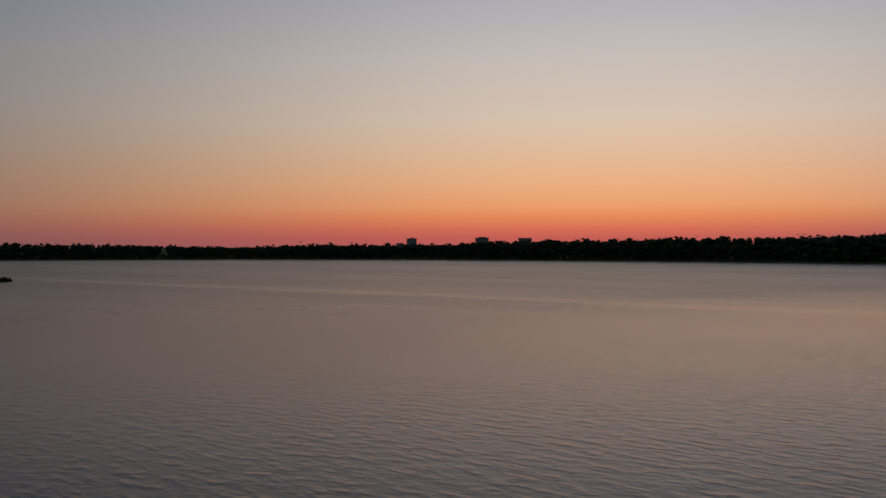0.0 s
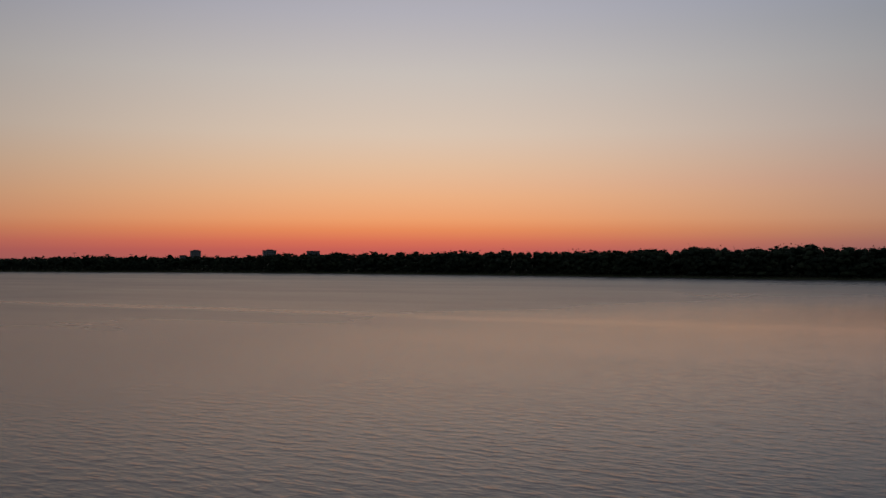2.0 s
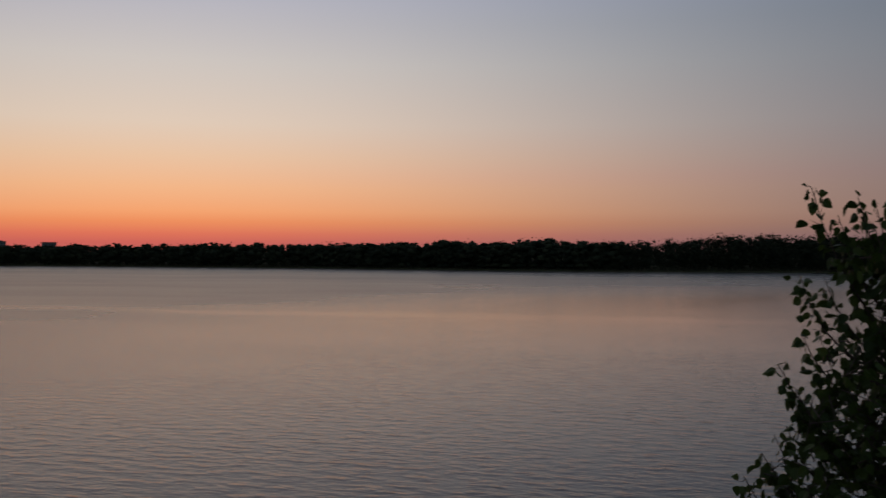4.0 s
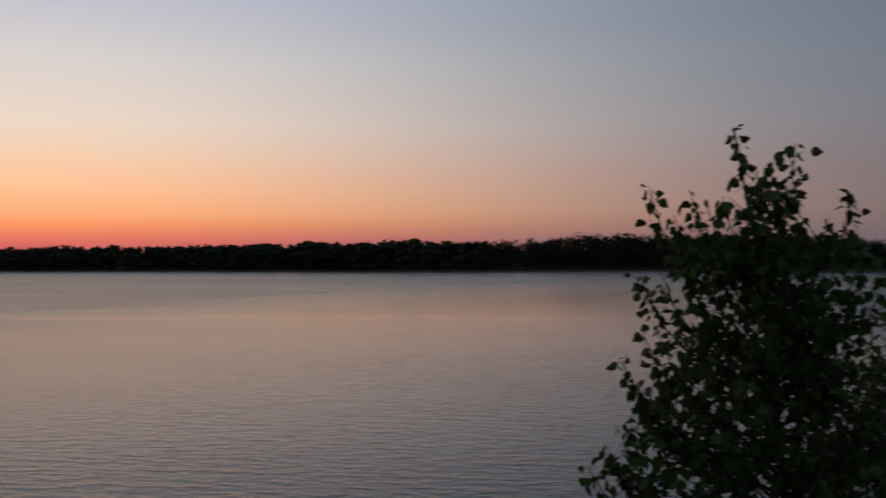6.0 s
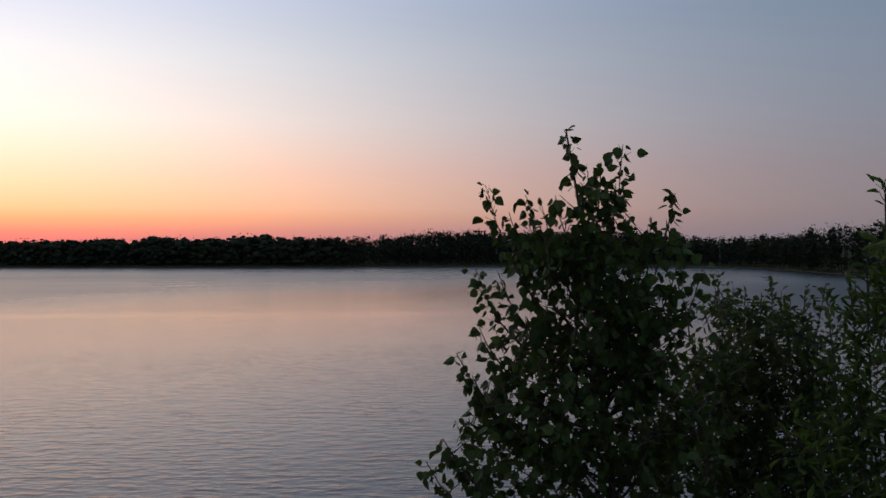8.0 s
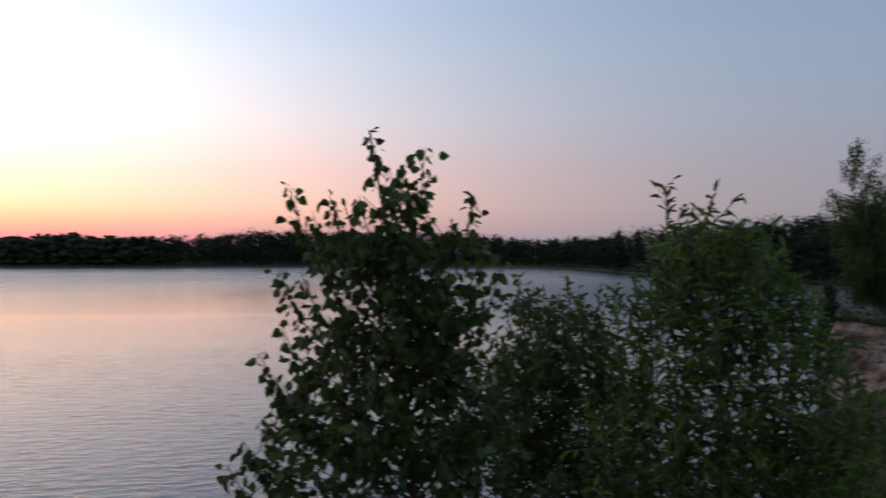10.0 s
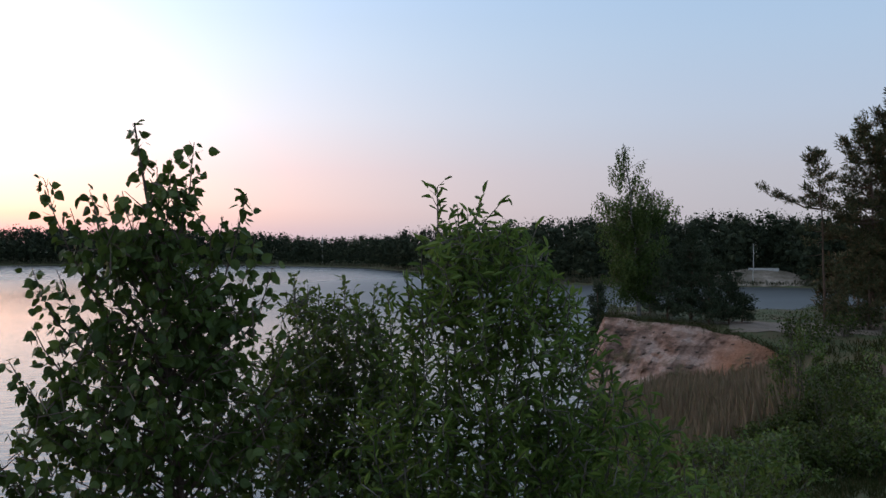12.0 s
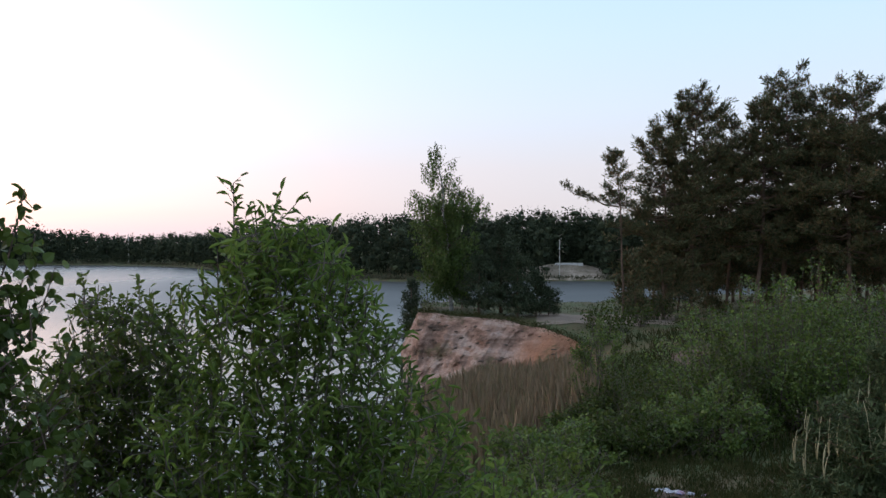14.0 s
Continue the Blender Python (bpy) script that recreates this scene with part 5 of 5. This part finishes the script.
filler("bank_bush", -59.5, 6.0, -6.0, 1.4, 30, 0.055, BIRCH_LEAF, BROAD6, "dense dark low bush between birch and willow")
filler("bank_bush", -75.8, 6.0, -7.2, 1.3, 34, 0.075, ASPEN_LEAF, SALLOW6, "low bright green bush beside the willow")
filler("bank_bush", -79.5, 6.6, -10.6, 1.5, 30, 0.075, ASPEN_LEAF, SALLOW6, "low spreading green bush on the bank")
filler("bank_bush", -46.8, 5.4, -13.0, 1.1, 22, 0.055, BIRCH_LEAF, BROAD6, "low leafy bush under the birch")
filler("bank_bush", -55.8, 5.6, -7.6, 1.2, 30, 0.055, BIRCH_LEAF, BROAD6, "dense dark bush beside the birch")
filler("bank_bush", -83.6, 9.0, -11.2, 1.3, 22, 0.07, BUSH_LEAF, SALLOW6, "yellow-green low bush on the slope")
filler("bank_bush", -71.8, 6.4, -8.0, 1.5, 30, 0.075, ASPEN_LEAF, SALLOW6, "dense green bush behind the willow")
filler("bank_bush", -63.0, 6.7, -7.4, 1.3, 34, 0.06, BUSH_LEAF, SALLOW6, "dense dark bush behind the willow")


def bank_thicket():
    base = on_ground(-61.0, 6.3)
    base.z -= 0.1
    o = thing("bank_bush", base, "small-leaved bush with slender upright twigs", "bush", "bushes on the bank's edge")
    twigs, L = Soup(), []
    b0 = np.array(tuple(base))
    for az, el in ((-58.8, -1.5), (-60.2, -2.4), (-61.6, -1.7), (-63.2, -2.2), (-64.2, -2.0), (-59.4, -3.0), (-62.4, -2.8), (-57.6, -4.6), (-61.0, -2.9), (-64.8, -4.0)):
        tip = np.array(tuple(sight(az, el, 6.3 + rng.normal(0, 0.15))))
        p = curve(b0 + np.append(rng.normal(0, 0.15, 2), 0), tip, (0, 0, 0.05), 9, 0.02)
        leafy_shoot(twigs, L, p, 0.012, 0.0025, 0.16, 0.05, 0.028, 0.05, 0.3, 0.3, 4, o, BARK)
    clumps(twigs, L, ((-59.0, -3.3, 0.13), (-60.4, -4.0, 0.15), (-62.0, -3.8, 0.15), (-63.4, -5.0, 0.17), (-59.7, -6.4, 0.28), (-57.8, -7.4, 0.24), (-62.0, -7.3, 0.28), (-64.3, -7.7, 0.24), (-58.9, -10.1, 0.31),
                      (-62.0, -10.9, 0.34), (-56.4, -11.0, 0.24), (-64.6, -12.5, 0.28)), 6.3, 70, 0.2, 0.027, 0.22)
    tagged(part("branchwork", twigs, BARK, o), kind="stuff")
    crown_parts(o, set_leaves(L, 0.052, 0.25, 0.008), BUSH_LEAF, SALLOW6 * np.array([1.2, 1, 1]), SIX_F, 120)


bank_thicket()
